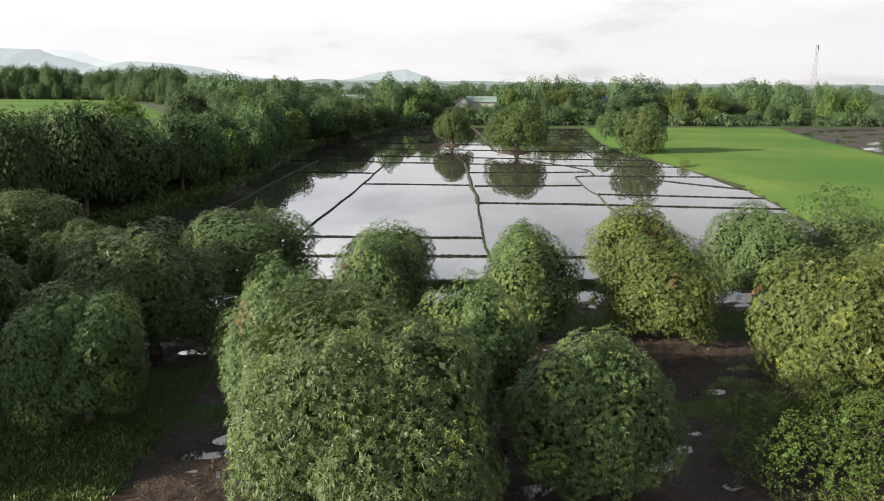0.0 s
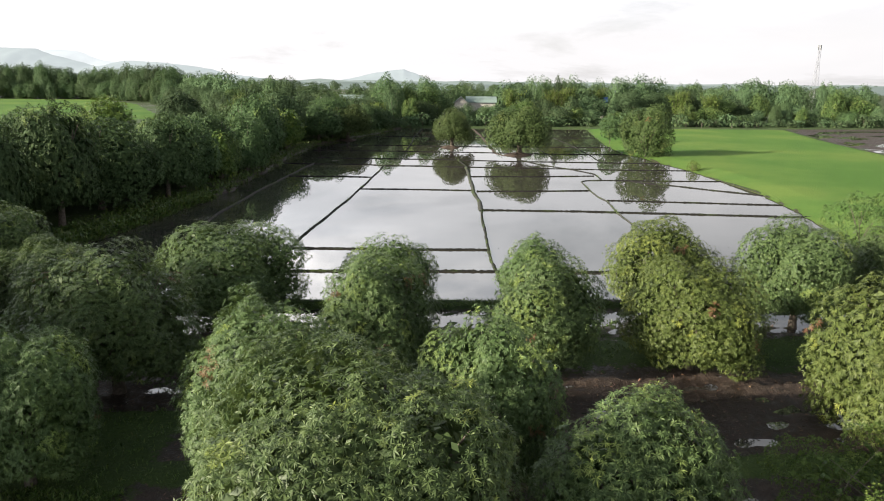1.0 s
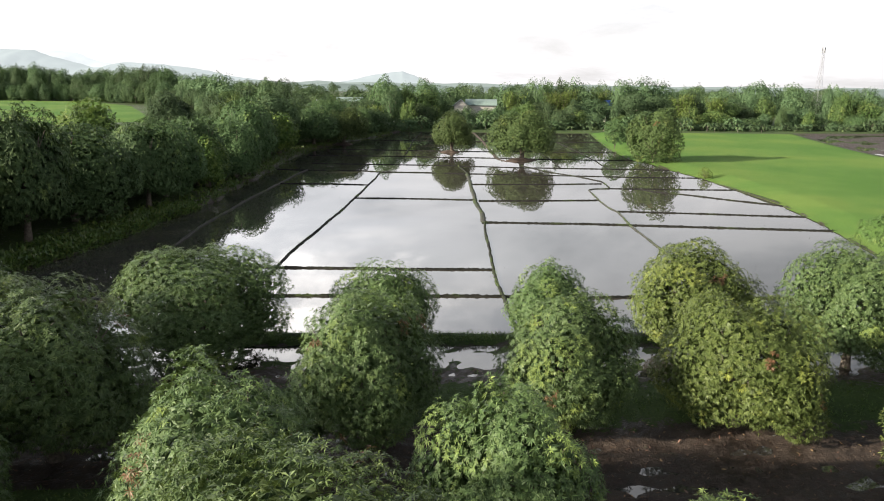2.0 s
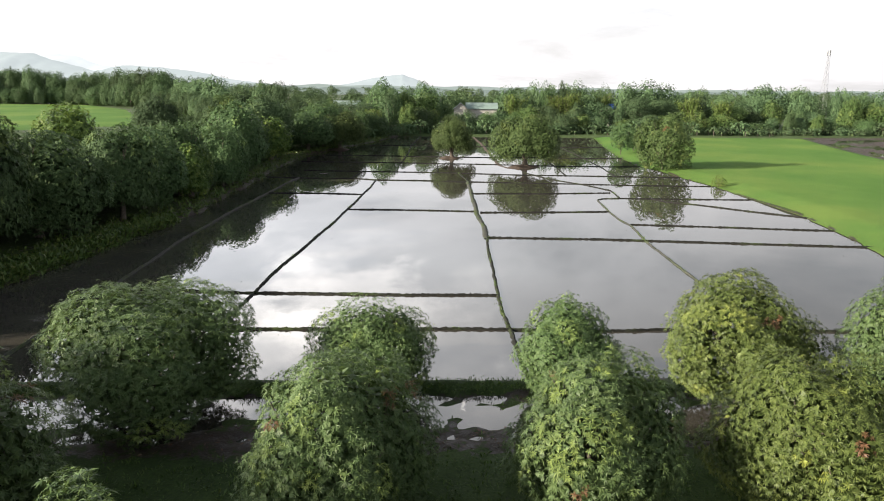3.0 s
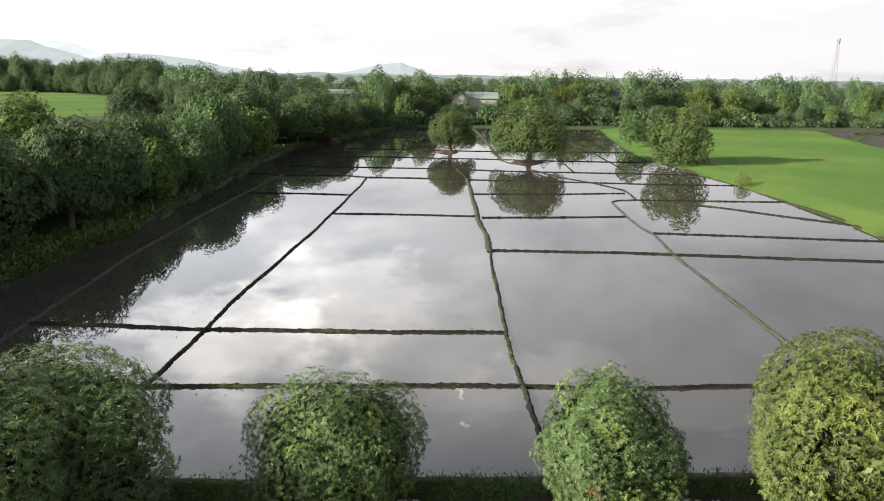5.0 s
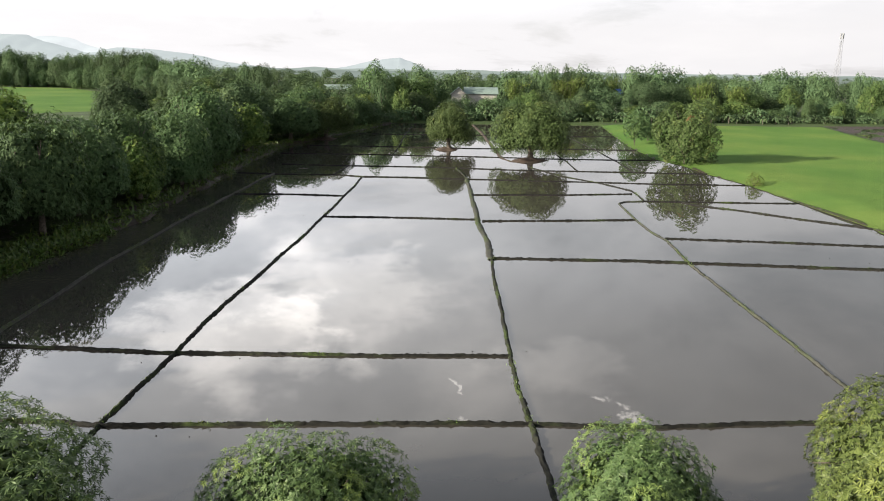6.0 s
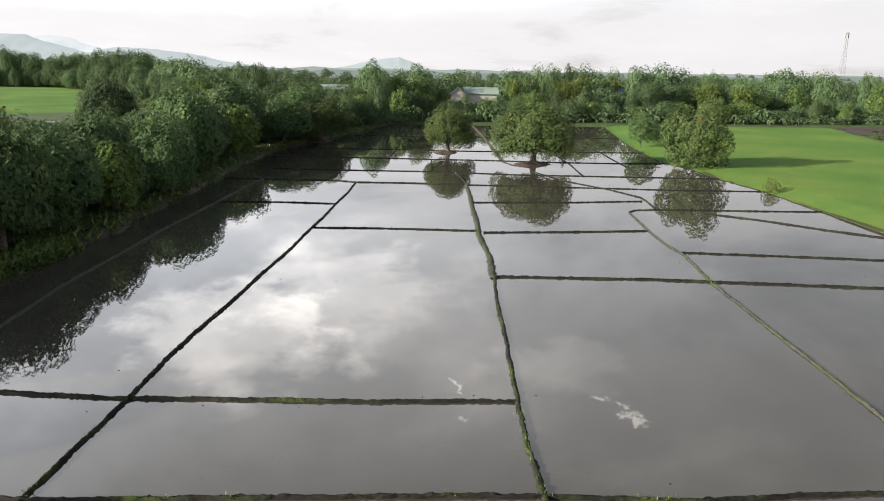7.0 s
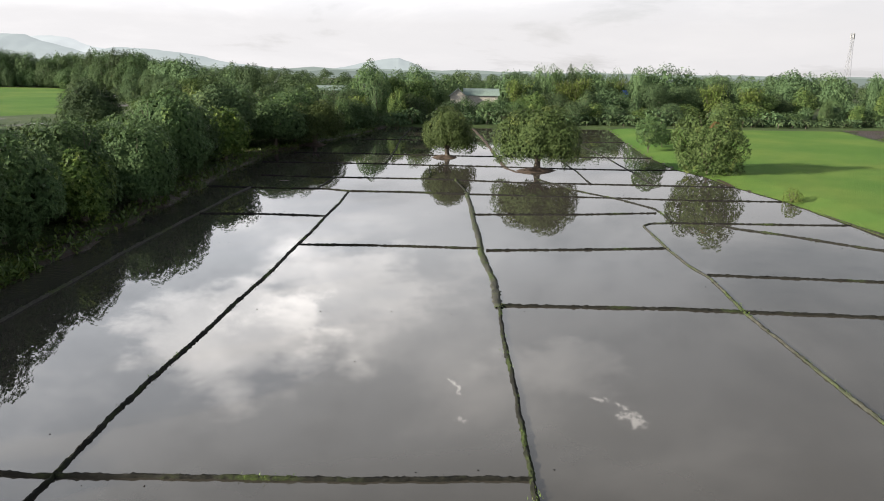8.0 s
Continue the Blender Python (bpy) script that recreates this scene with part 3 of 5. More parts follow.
def land(x, y):
    """Height and grassiness of the ground; the water stands at zero."""
    x, y = np.asarray(x, float), np.asarray(y, float)
    rough = waves(x, y, 0.35, 1) * 0.06 + waves(x, y, 1.4, 2) * 0.04
    z = 0.34 + rough
    g = 0.62 + 0.35 * waves(x, y, 0.12, 3)
    # orchard floor: wet strip behind the bank, grass rides, ploughed wet strips
    orchard = (y < NEAR_Y) & (x > -30) & (x < 34)
    ride = np.maximum(np.exp(-((y - 36.2) / 2.3) ** 2), np.exp(-((y - 25.6) / 0.9) ** 2))
    ride = np.maximum(ride, np.exp(-((y - 44.0) / 0.5) ** 2))
    ride = np.maximum(ride, 1 / (1 + np.exp(np.clip((x + 9.6 - 0.1 * (y - 22)) * 2.2, -40, 40))) * (y < 30))
    wet = np.exp(-((y - 41.6) / 1.7) ** 2)
    furrow = np.sin(y * 5.2 + 0.5 * np.sin(x * 0.7)) * 0.045
    zo = 0.055 + ride * 0.2 - wet * 0.135 * (1 - 0.3 * ride) + furrow * (1 - ride) + waves(x, y, 0.8, 4) * 0.085 + waves(x, y, 2.1, 6) * (0.07 + 0.05 * wet)
    go = ride * 0.95 + 0.05 + wet * 0.7 + waves(x, y, 0.5, 8) * 0.12
    z, g = np.where(orchard, zo, z), np.where(orchard, go, g)
    # flooded paddies
    le, re = left_edge(y) + 0.7 * waves(y, y * 0.4, 0.45, 6) + 0.3, right_edge(y)
    d = np.minimum(np.minimum(x - le, (re - x) * 2.2), np.minimum(y - NEAR_Y - 0.35, FAR_Y - y))
    dip = np.clip(d / 0.6, 0, 1)
    shoal = np.exp(-(((x + 13.5) / 5.5) ** 2 + ((y - 122.5) / 2.2) ** 2)) + 0.9 * np.exp(-(((x + 12) / 6) ** 2 + ((y - 133) / 3.0) ** 2)) + 0.35 * np.exp(-(((x + 21) / 2.0) ** 2 + ((y - 96) / 7) ** 2))
    bed = -0.14 + 0.11 * shoal + np.clip(shoal, 0, 1) * (waves(x, y, 1.1, 4) * 0.09)
    z = z * (1 - dip) + bed * dip
    g = g * (1 - dip)
    # a muddy lip round the water
    lip = np.exp(-((d + 0.1) / 0.2) ** 2) * (y > NEAR_Y + 2) * (x > 0)
    g = g * (1 - 0.15 * lip)
    g = np.maximum(g, 0.95 * np.exp(-((x - re) / 1.6) ** 2) * (y > 56) * (y < FAR_Y) * (x > re))
    g = np.where((y > FAR_Y - 2) & (y < 236) & (x > -6) & (x < 130), 0.95, g)
    z = z - 0.42 * np.exp(-((x - re) / 4.5) ** 2) * (y > 58) * (y < FAR_Y - 3) * (x > re)
    bare = np.exp(-((d + 1.2) / 1.1) ** 2) * (y > 86) * (y < 160) * (x < 0)
    g = g * (1 - 0.9 * bare)
    # flooded brown ground beyond the rice, and wet ground far to the west
    br = (x > field_east(y) + 1.5) & (x < 230) & (y > 95) & (y < 214)
    z = np.where(br, 0.01 + waves(x, y, 0.22, 9) * 0.09 + waves(x, y, 0.9, 5) * 0.05, z)
    g = np.where(br, 0.02 + 0.25 * waves(x, y, 0.1, 5), g)
    we = (x < -72) & (x > -190) & (y > 172) & (y < 250) & ((y < 192) | (x > -128))
    z = np.where(we, 0.07 + waves(x, y, 0.15, 11) * 0.09, z)
    g = np.where(we, 0.72 + 0.3 * waves(x, y, 0.2, 5), g)
    return z, np.clip(g, 0, 1)


def height(x, y):
    return float(land(x, y)[0])


def axis_steps(*runs):
    out = []
    for a, b, n in runs:
        out.append(np.linspace(a, b, n, endpoint=False))
    return np.concatenate(out)


def sheet(xs, ys, zf):
    X, Y = np.meshgrid(xs, ys)
    Z = zf(X, Y)
    v = np.stack([X, Y, Z], -1).reshape(-1, 3)
    nx, ny = len(xs), len(ys)
    i = (np.arange(ny - 1)[:, None] * nx + np.arange(nx - 1)[None]).ravel()
    q = np.stack([i, i + 1, i + 1 + nx, i + nx], 1)
    return v, q, X.ravel(), Y.ravel()


def build_ground():
    xs = np.concatenate([axis_steps((-4600, -400, 14), (-400, -120, 20), (-120, -32, 60), (-32, 36, 150), (36, 54, 50), (54, 120, 36), (120, 400, 20), (400, 4600, 14)), [4600]])
    ys = np.concatenate([axis_steps((-600, 0, 12), (0, 10, 10), (10, 46, 110), (46, 215, 110), (215, 500, 30), (500, 4600, 16)), [4600]])
    v, q, X, Y = sheet(xs, ys, lambda x, y: land(x, y)[0])
    tagged(new("ground", mesh_np("ground", v, q, EARTH, smooth=True, grass=land(X, Y)[1])), "dark wet earth with strips of rough green grass", "ground", kind="structure")


build_ground()


def build_water(name, x0, x1, y0, y1, label):
    v, q, X, Y = sheet(np.linspace(x0, x1, 12), np.linspace(y0, y1, 12), lambda x, y: x * 0)
    tagged(new(name, mesh_np("water", v, q, WATER)), label, "water", kind="structure")


build_water("water", -34, 56, 12, 214, "still silty water flooding the rice paddies")
build_water("water", 72, 236, 90, 216, "shallow brown water on a ploughed field")
build_water("water", -190, -70, 165, 252, "pale shallow water lying on a field")


def build_field():
    """The green rice stands a hand high on its own sheet, with an uneven rim."""
    ys = np.linspace(56, 208, 190)
    u = np.concatenate([[0.0, 0.004, 0.012], np.linspace(0.02, 0.98, 90), [0.988, 0.996, 1.0]])
    Y, U = np.meshgrid(ys, u, indexing="ij")
    a = right_edge(Y) - 0.32 + 0.12 * waves(Y, Y * 0.3, 0.9, 2)
    b = field_east(Y)
    X = a + (b - a) * U
    rim = np.minimum((1 - U) * 45, np.minimum((Y - 56) / 2.5, (208 - Y) / 2.5))
    shelf = np.clip((X - a) / 4.5, 0, 1)
    Z = 0.05 + 0.29 * shelf + np.clip(rim, 0, 1) * 0.16 * shelf + (waves(X, Y, 0.5, 3) * 0.03 + waves(X, Y, 2.0, 4) * 0.03) * shelf
    Z = np.where(rim <= 0, 0.04, Z)
    n, m = Y.shape
    i = (np.arange(n - 1)[:, None] * m + np.arange(m - 1)[None]).ravel()
    q = np.stack([i, i + 1, i + 1 + m, i + m], 1)
    tagged(new("rice_field", mesh_np("rice_field", np.stack([X, Y, Z], -1).reshape(-1, 3), q, CROP, smooth=True)), "bright green field of young rice seedlings", "rice field", kind="structure")
    ys = np.linspace(190, 425, 80)
    Y, U = np.meshgrid(ys, np.linspace(0, 1, 40), indexing="ij")
    b = np.interp(Y, (190, 244, 260, 307, 365, 425), (-126, -82, -84, -106, -132, -178))
    X = -400 + (b + 400) * U
    Z = 0.5 + waves(X, Y, 0.3, 7) * 0.04
    Z[:, -1] = 0.0; Z[0] = 0.0; Z[-1] = 0.0
    n, m = Y.shape
    i = (np.arange(n - 1)[:, None] * m + np.arange(m - 1)[None]).ravel()
    q = np.stack([i, i + 1, i + 1 + m, i + m], 1)
    tagged(new("rice_field", mesh_np("rice_field", np.stack([X, Y, Z], -1).reshape(-1, 3), q, CROP, smooth=True)), "sunlit yellow-green rice field behind the trees", "rice field", kind="structure")


build_field()


# ---- bunds ----
TUFTS = []      # places where grass grows on the bunds: x, y, z, height


def bund(points, width=0.5, top=0.20, grass=0.3, seed=0, label="low dark mud bund between flooded paddies", mat=None):
    """A ridge of clods thrown up by hand along a line of corners."""
    rng = np.random.default_rng(seed + 100)
    p = np.asarray(points, float)
    seg = np.linalg.norm(np.diff(p, axis=0), axis=1)
    s = np.concatenate([[0], np.cumsum(seg)])
    n = max(4, int(s[-1] / 0.13))
    t = np.linspace(0, s[-1], n)
    line = np.stack([np.interp(t, s, p[:, 0]), np.interp(t, s, p[:, 1])], 1)
    if n > 12:
        for _ in range(4):
            line[1:-1] = (line[:-2] + 2 * line[1:-1] + line[2:]) / 4
    way = unit(np.gradient(line, axis=0))
    nor = np.stack([-way[:, 1], way[:, 0]], 1)
    line = line + nor * (0.04 * np.sin(t * 0.5 + seed) + 0.015 * np.sin(t * 2.3 + seed * 2))[:, None] * np.minimum(1, np.minimum(t, s[-1] - t))[:, None]
    width, top = width * 0.38, top * 0.56
    wide = width * (1 + 0.08 * np.sin(t * 0.7 + seed * 3) + rng.normal(size=n) * 0.09)
    prof_u = np.array((-1.25, -0.8, -0.45, -0.1, 0.25, 0.6, 0.95, 1.25)) / 2
    prof_z = np.array((-0.9, 0.30, 0.82, 1.0, 0.93, 0.72, 0.22, -0.9))
    off = wide[:, None] * prof_u[None] + rng.normal(size=(n, 8)) * 0.014 + np.repeat(rng.normal(size=(n // 2 + 1, 8)), 2, 0)[:n] * 0.014
    z = top * prof_z[None] * (1 + 0.07 * np.sin(t * 1.1 + seed)[:, None] + rng.normal(size=(n, 1)) * 0.10) + rng.normal(size=(n, 8)) * 0.012 + np.repeat(rng.normal(size=(n // 2 + 1, 8)), 2, 0)[:n] * 0.014
    v = np.concatenate([line[:, None] + nor[:, None] * off[..., None], z[..., None]], -1).reshape(-1, 3)
    i = (np.arange(n - 1)[:, None] * 8 + np.arange(7)[None]).ravel()
    q = np.stack([i, i + 1, i + 9, i + 8], 1)
    patch = np.clip(grass * 1.5 - 0.45 + 0.6 * np.sin(t * 0.61 + seed * 1.7) * np.sin(t * 0.17 + seed) + 0.35 * np.sin(t * 1.9 + seed), 0, 1)
    ob = new("paddy_bund", mesh_np("paddy_bund", v, q, mat or MUD, smooth=False, grass=np.repeat(patch, 8)))
    tagged(ob, label, "bund", "bunds of the flooded paddies", "structure")
    for k in range(n):
        if rng.random() < patch[k] * 0.6:
            u = rng.uniform(-0.4, 0.4)
            TUFTS.append((*(line[k] + nor[k] * u * wide[k]), top * 0.7, rng.uniform(0.06, 0.16)))


# the long bunds that run away from the orchard
bund([(5.9, 44.4), (5.9, 51.7), (5.9, 54.9), (6.15, 59), (6.3, 62.5), (6.6, 66.9), (6.95, 72.7), (7.2, 76)], 0.6, 0.2, 0.6, 1, "mud bund with patches of fresh grass")
bund([(7.2, 76), (7.5, 81.3), (7.5, 88.5), (7.65, 91.7), (8.1, 102.4), (8.6, 115)], 1.35, 0.17, 0.6, 2, "broad drying mud bund with grassy edges", DRY_MUD)
bund([(8.6, 115), (8.3, 119), (7.9, 125)], 0.6, 0.18, 0.5, 3)
bund([(-10.6, 44.4), (-10.4, 52), (-10.2, 55), (-9.85, 59.2), (-9.55, 63.3), (-9.05, 68.2), (-8.3, 74.2), (-7.3, 83), (-6.55, 90.8), (-5.6, 101.5), (-5.0, 108.5), (-4.6, 115.0)], 0.55, 0.22, 0.5, 4)
bund([(-19.6, 44.4), (-19.4, 60), (-19.4, 67), (-19.5, 73.6), (-19.1, 80.8), (-18.5, 90.9), (-17.5, 101.2), (-16.6, 112.3), (-15.8, 117.6)], 0.62, 0.24, 0.4, 5, "drying grey mud bund along the shaded water", DRY_MUD)
bund([(19.6, 44.4), (20.1, 52), (20.5, 57), (20.8, 61.1), (20.9, 66.1), (21.2, 70.6), (21.4, 75.2), (22.3, 82.4), (22.1, 85), (22.3, 90.4), (22.8, 95.1), (23.2, 98.6), (24.2, 99.5), (26.1, 99.9)], 0.5, 0.16, 0.55, 6, "low drying mud bund with grass on it", DRY_MUD)
bund([(26.4, 100.2), (26.9, 103.9), (27.0, 106.6), (24.9, 112), (21, 118.1), (18.4, 126.5)], 0.42, 0.16, 0.35, 7)
# cross bunds, from the orchard outward
bund([(-19.5, 60.0), (-15.2, 59.7), (-12.8, 59.4), (-9.9, 59.0), (-3.6, 58.8), (1, 58.6), (6.1, 58.5)], 0.5, 0.21, 0.38, 8)
bund([(-19.4, 53.0), (-12.1, 52.4), (-10.3, 52.0), (-3, 52.1), (5.8, 51.9), (10.9, 51.6), (16.7, 51.8), (19.9, 51.7), (36, 51.0)], 0.5, 0.21, 0.32, 9)
bund([(-6.5, 90.9), (-2, 90.8), (7.6, 90.0)], 0.42, 0.17, 0.1, 10)
bund([(-17.4, 102.5), (-11.1, 102.4), (-5.6, 101.8)], 0.42, 0.17, 0.05, 11)
bund([(-22.6, 118.4), (-17.1, 117.4), (-7.5, 117), (-4.7, 115.6), (1.3, 115.4), (8.5, 114.3)], 0.55, 0.2, 0.3, 12)
bund([(8.5, 114.3), (16.6, 113.5), (26.4, 112.5), (32.8, 111.7), (43.2, 111.4)], 0.4, 0.16, 0.1, 13)
bund([(-16.5, 126.8), (-9.2, 125.9), (-0.2, 125.4), (4.3, 125.3), (11.7, 123.8), (17.5, 122.7), (25.6, 122.3), (32.9, 121.7), (42.4, 121)], 0.42, 0.17, 0.15, 14)
bund([(-19, 139.8), (-2.2, 139.3), (4.7, 138.2), (10.6, 138), (24.9, 136), (33.2, 135.5), (40.8, 136)], 0.45, 0.17, 0.15, 15)
bund([(-16, 152), (-1.6, 151.3), (6, 150.4), (13.5, 149.7), (24.2, 150.4), (33.7, 150), (42, 150)], 0.45, 0.17, 0.15, 16)
bund([(-9, 176), (0.6, 175.5), (18, 175), (34.6, 175.2), (45, 176)], 0.5, 0.17, 0.15, 17)
bund([(8.2, 103), (17.8, 103.4), (26.4, 104.4)], 0.42, 0.17, 0.1, 18)
bund([(7.9, 89.3), (14.8, 89.7), (22.3, 90.3)], 0.42, 0.17, 0.1, 19)
bund([(7.3, 76.4), (11.8, 76.2), (17.4, 75.9), (21.4, 75.3), (26.4, 74.8), (31.9, 74), (41, 73.0)], 0.55, 0.2, 0.2, 20)
bund([(22.4, 82.9), (28.2, 82.2), (32.2, 81.6), (36.5, 80.9), (42.2, 80.2)], 0.45, 0.17, 0.1, 21)
bund([(26.1, 99.9), (31.2, 99.7), (36.8, 99.4), (43.6, 99.4)], 0.45, 0.17, 0.2, 22)
bund([(30.2, 99.4), (31.4, 97.5), (34.6, 95), (38, 91.5), (41.6, 88.4), (43.4, 86.6)], 0.5, 0.18, 0.3, 23)
bund([(25.7, 150.6), (25.4, 134.7), (24.5, 122.2)], 0.45, 0.16, 0.2, 24)
bund([(34.6, 175.2), (34.2, 151.8), (33.1, 132.2), (32.1, 121.8)], 0.45, 0.16, 0.2, 25)
bund([(-1.3, 138.9), (-0.2, 155), (0.6, 176.6), (3.2, 208)], 0.6, 0.18, 0.3, 26)
bund([(-8.3, 117.2), (-7.2, 125.8)], 0.5, 0.18, 0.4, 27)
bund([(4.6, 125.4), (5.2, 138.2)], 0.4, 0.15, 0.2, 28)
bund([(17.4, 205), (17.2, 180), (16.3, 152.4), (15.8, 136), (16.8, 132.0), (18.6, 130.5)], 1.7, 0.10, 0.3, 29, "wide bank of bare brown soil", SOIL)
# the grassy bank between the orchard and the water
bund([(-31, 44.2), (-10, 44.1), (2, 44.05), (14, 43.9), (34, 43.6)], 1.3, 0.32, 0.95, 30, "grassy earth bank along the edge of the orchard")


def soil_mound(x, y, r, h, label):
    rng = np.random.default_rng(int(abs(x) * 10))
    a = np.linspace(0, 2 * np.pi, 28, endpoint=False)
    rr = np.linspace(0, 1, 7)
    v = [(x, y, h)]
    for k in rr[1:]:
        for t in a:
            e = r * k * (1 + 0.18 * math.sin(2 * t + x) + 0.1 * math.sin(5 * t))
            v.append((x + e * math.cos(t) * 1.15, y + e * math.sin(t), h * (1 - k ** 2) - 0.15 * k + rng.normal() * 0.05))
    t = [(0, 1 + i, 1 + (i + 1) % 28) for i in range(28)]
    for k in range(5):
        for i in range(28):
            p, q = 1 + k * 28 + i, 1 + k * 28 + (i + 1) % 28
            t += [(p, p + 28, q + 28), (p, q + 28, q)]
    v = np.array(v)
    tagged(new("soil_mound", mesh_np("soil_mound", v, np.array(t), SOIL, grass=rng.uniform(0.0, 0.45, len(v)))), label, "soil mound", kind="structure")


soil_mound(19.6, 133.6, 2.4, 0.5, "heap of bare earth round a tree foot")
soil_mound(7.7, 147.5, 1.8, 0.45, "low grassy earth island round a tree foot")
soil_mound(-14.5, 164, 2.5, 0.4, "low earth island in the flooded paddy")


# ---- grass and litter ----
def build_grass():
    rng = np.random.default_rng(5)
    sets = []
    # rides and bank of the orchard
    n = 30000
    x, y = rng.uniform(-30, 34, n), rng.uniform(12, 45, n)
    z, g = land(x, y)
    k = (g > rng.uniform(0.35, 0.9, n)) & (z > 0.0)
    x, y, z = x[k], y[k], z[k]
    lawn = rng.uniform(size=(14000, 2)) * np.array((12, 12)) + np.array((-20.5, 12.5))
    zl, gl = land(lawn[:, 0], lawn[:, 1])
    lawn, zl = lawn[gl > 0.5], zl[gl > 0.5]
    x, y, z = np.concatenate([x, lawn[:, 0]]), np.concatenate([y, lawn[:, 1]]), np.concatenate([z, zl])
    bank = rng.uniform(-30, 34, 5000)
    x = np.concatenate([x, bank]); y = np.concatenate([y, 44.0 + rng.normal(size=5000) * 0.38]); z = np.concatenate([z, np.full(5000, 0.22)])
    h = rng.uniform(0.08, 0.22, len(x))
    t = np.array(TUFTS)
    x, y, z, h = np.concatenate([x, t[:, 0]]), np.concatenate([y, t[:, 1]]), np.concatenate([z, t[:, 2]]), np.concatenate([h, t[:, 3]])
    per = 4
    base = np.repeat(np.stack([x, y, z], 1), per, 0)
    base[:, :2] += rng.normal(size=(len(base), 2)) * 0.07
    way = unit(rng.normal(size=(len(base), 3)) * np.array((0.5, 0.5, 0.15)) + np.array((0, 0, 0.9)))
    L = np.repeat(h, per) * rng.uniform(0.7, 1.3, len(base))
    v, tr, age = blades(base, way, L, L * 0.22, rng.uniform(0, 0.4, len(base)), np.clip(rng.normal(size=len(base)) * 0.25, 0, 1), rng)
    tagged(new("grass", mesh_np("grass", v, tr, GRASS, age=age)), "rough fresh green grass on banks and rides", "grass", kind="stuff")


build_grass()


def build_weeds():
    """Tall weeds along the foot of the western trees and the eastern rim."""
    rng = np.random.default_rng(8)
    y = np.where(rng.random(8500) < 0.7, rng.uniform(46, 84, 8500), rng.uniform(84, 200, 8500))
    x = left_edge(y) + 0.9 - np.abs(rng.normal(size=len(y))) * 2.2 + 0.5 * waves(y, y * 0.4, 0.45, 6)
    y2 = rng.uniform(60, 207, 2600)
    x2 = right_edge(y2) + rng.uniform(-0.15, 0.7, len(y2))
    x, y = np.concatenate([x, x2]), np.concatenate([y, y2])
    h = np.concatenate([rng.uniform(0.15, 0.7, 8500), rng.uniform(0.06, 0.2, 2600)])
    z = land(x, y)[0]
    per = 4
    base = np.repeat(np.stack([x, y, z], 1), per, 0)
    base[:, :2] += rng.normal(size=(len(base), 2)) * 0.15
    way = unit(rng.normal(size=(len(base), 3)) * np.array((0.6, 0.6, 0.2)) + np.array((0, 0, 0.8)))
    L = np.repeat(h, per) * rng.uniform(0.6, 1.2, len(base))
    v, tr, age = blades(base, way, L, L * 0.28, rng.uniform(0, 0.5, len(base)), np.clip(rng.normal(size=len(base)) * 0.3, 0, 1), rng)
    tagged(new("weeds", mesh_np("weeds", v, tr, GRASS, age=age)), "tangled green weeds along the paddy margin", "weeds", kind="stuff")


build_weeds()


def build_litter():
    rng = np.random.default_rng(9)
    n = 16000
    x, y = rng.uniform(-20, 26, n), rng.uniform(12, 43, n)
    z, g = land(x, y)
    k = (g < 0.5) & (z > 0.0)
    base = np.stack([x, y, z + 0.02], 1)[k]
    m = len(base)
    way = unit(rng.normal(size=(m, 3)) * np.array((1, 1, 0.25)))
    L = rng.uniform(0.1, 0.22, m)
    v, t, age = blades(base, way, L, L * 0.35, rng.uniform(-0.1, 0.1, m), np.clip(rng.normal(size=m) * 0.4, 0, 1), rng)
    tagged(new("leaf_litter", mesh_np("leaf_litter", v, t, DRY, age=age)), "brown dead mango leaves lying on wet soil", "leaf litter", kind="stuff")


build_litter()


def build_clods():
    """Lumps of mud that break the surface beside the bunds."""
    rng = np.random.default_rng(12)
    n = 240
    x, y = rng.uniform(-20, 40, n), rng.uniform(46, 120, n)
    # most lie close to a cross bund
    y = np.where(rng.random(n) < 0.85, rng.choice(np.array((52.0, 58.8, 75.6, 90.4, 103.0, 114.8)), n) + rng.normal(size=n) * 0.5, y)
    pieces = []
    for i in range(n):
        r = rng.uniform(0.02, 0.07)
        a = np.arange(6) * 1.0472
        ring = np.stack([x[i] + r * np.cos(a) * rng.uniform(0.7, 1.5, 6), y[i] + r * np.sin(a) * rng.uniform(0.7, 1.5, 6), np.full(6, -0.03)], 1)
        v = np.concatenate([ring, [[x[i], y[i], r * 0.6]]])
        pieces.append((v, np.array([(k, (k + 1) % 6, 6) for k in range(6)]), np.zeros(7)))
    v, t, g = join(pieces)
    tagged(new("mud_clods", mesh_np("mud_clods", v, t, MUD, grass=g)), "small dark clods of mud in shallow water", "mud", kind="stuff")


build_clods()


# ---- the mango orchard ----
def mango(kind, seed, R, H, mat, label, **more):
    species(kind, make_tree("mango_tree", label, "tree", "mango trees of the orchard",
                            limbs(seed, R, H), dome(seed, R, H, per=10, **{"gap": 0.132, "leaf": (0.115, 0.18), "hang": 0.16, "tuft": 0.16, **more}), mat), R, H)


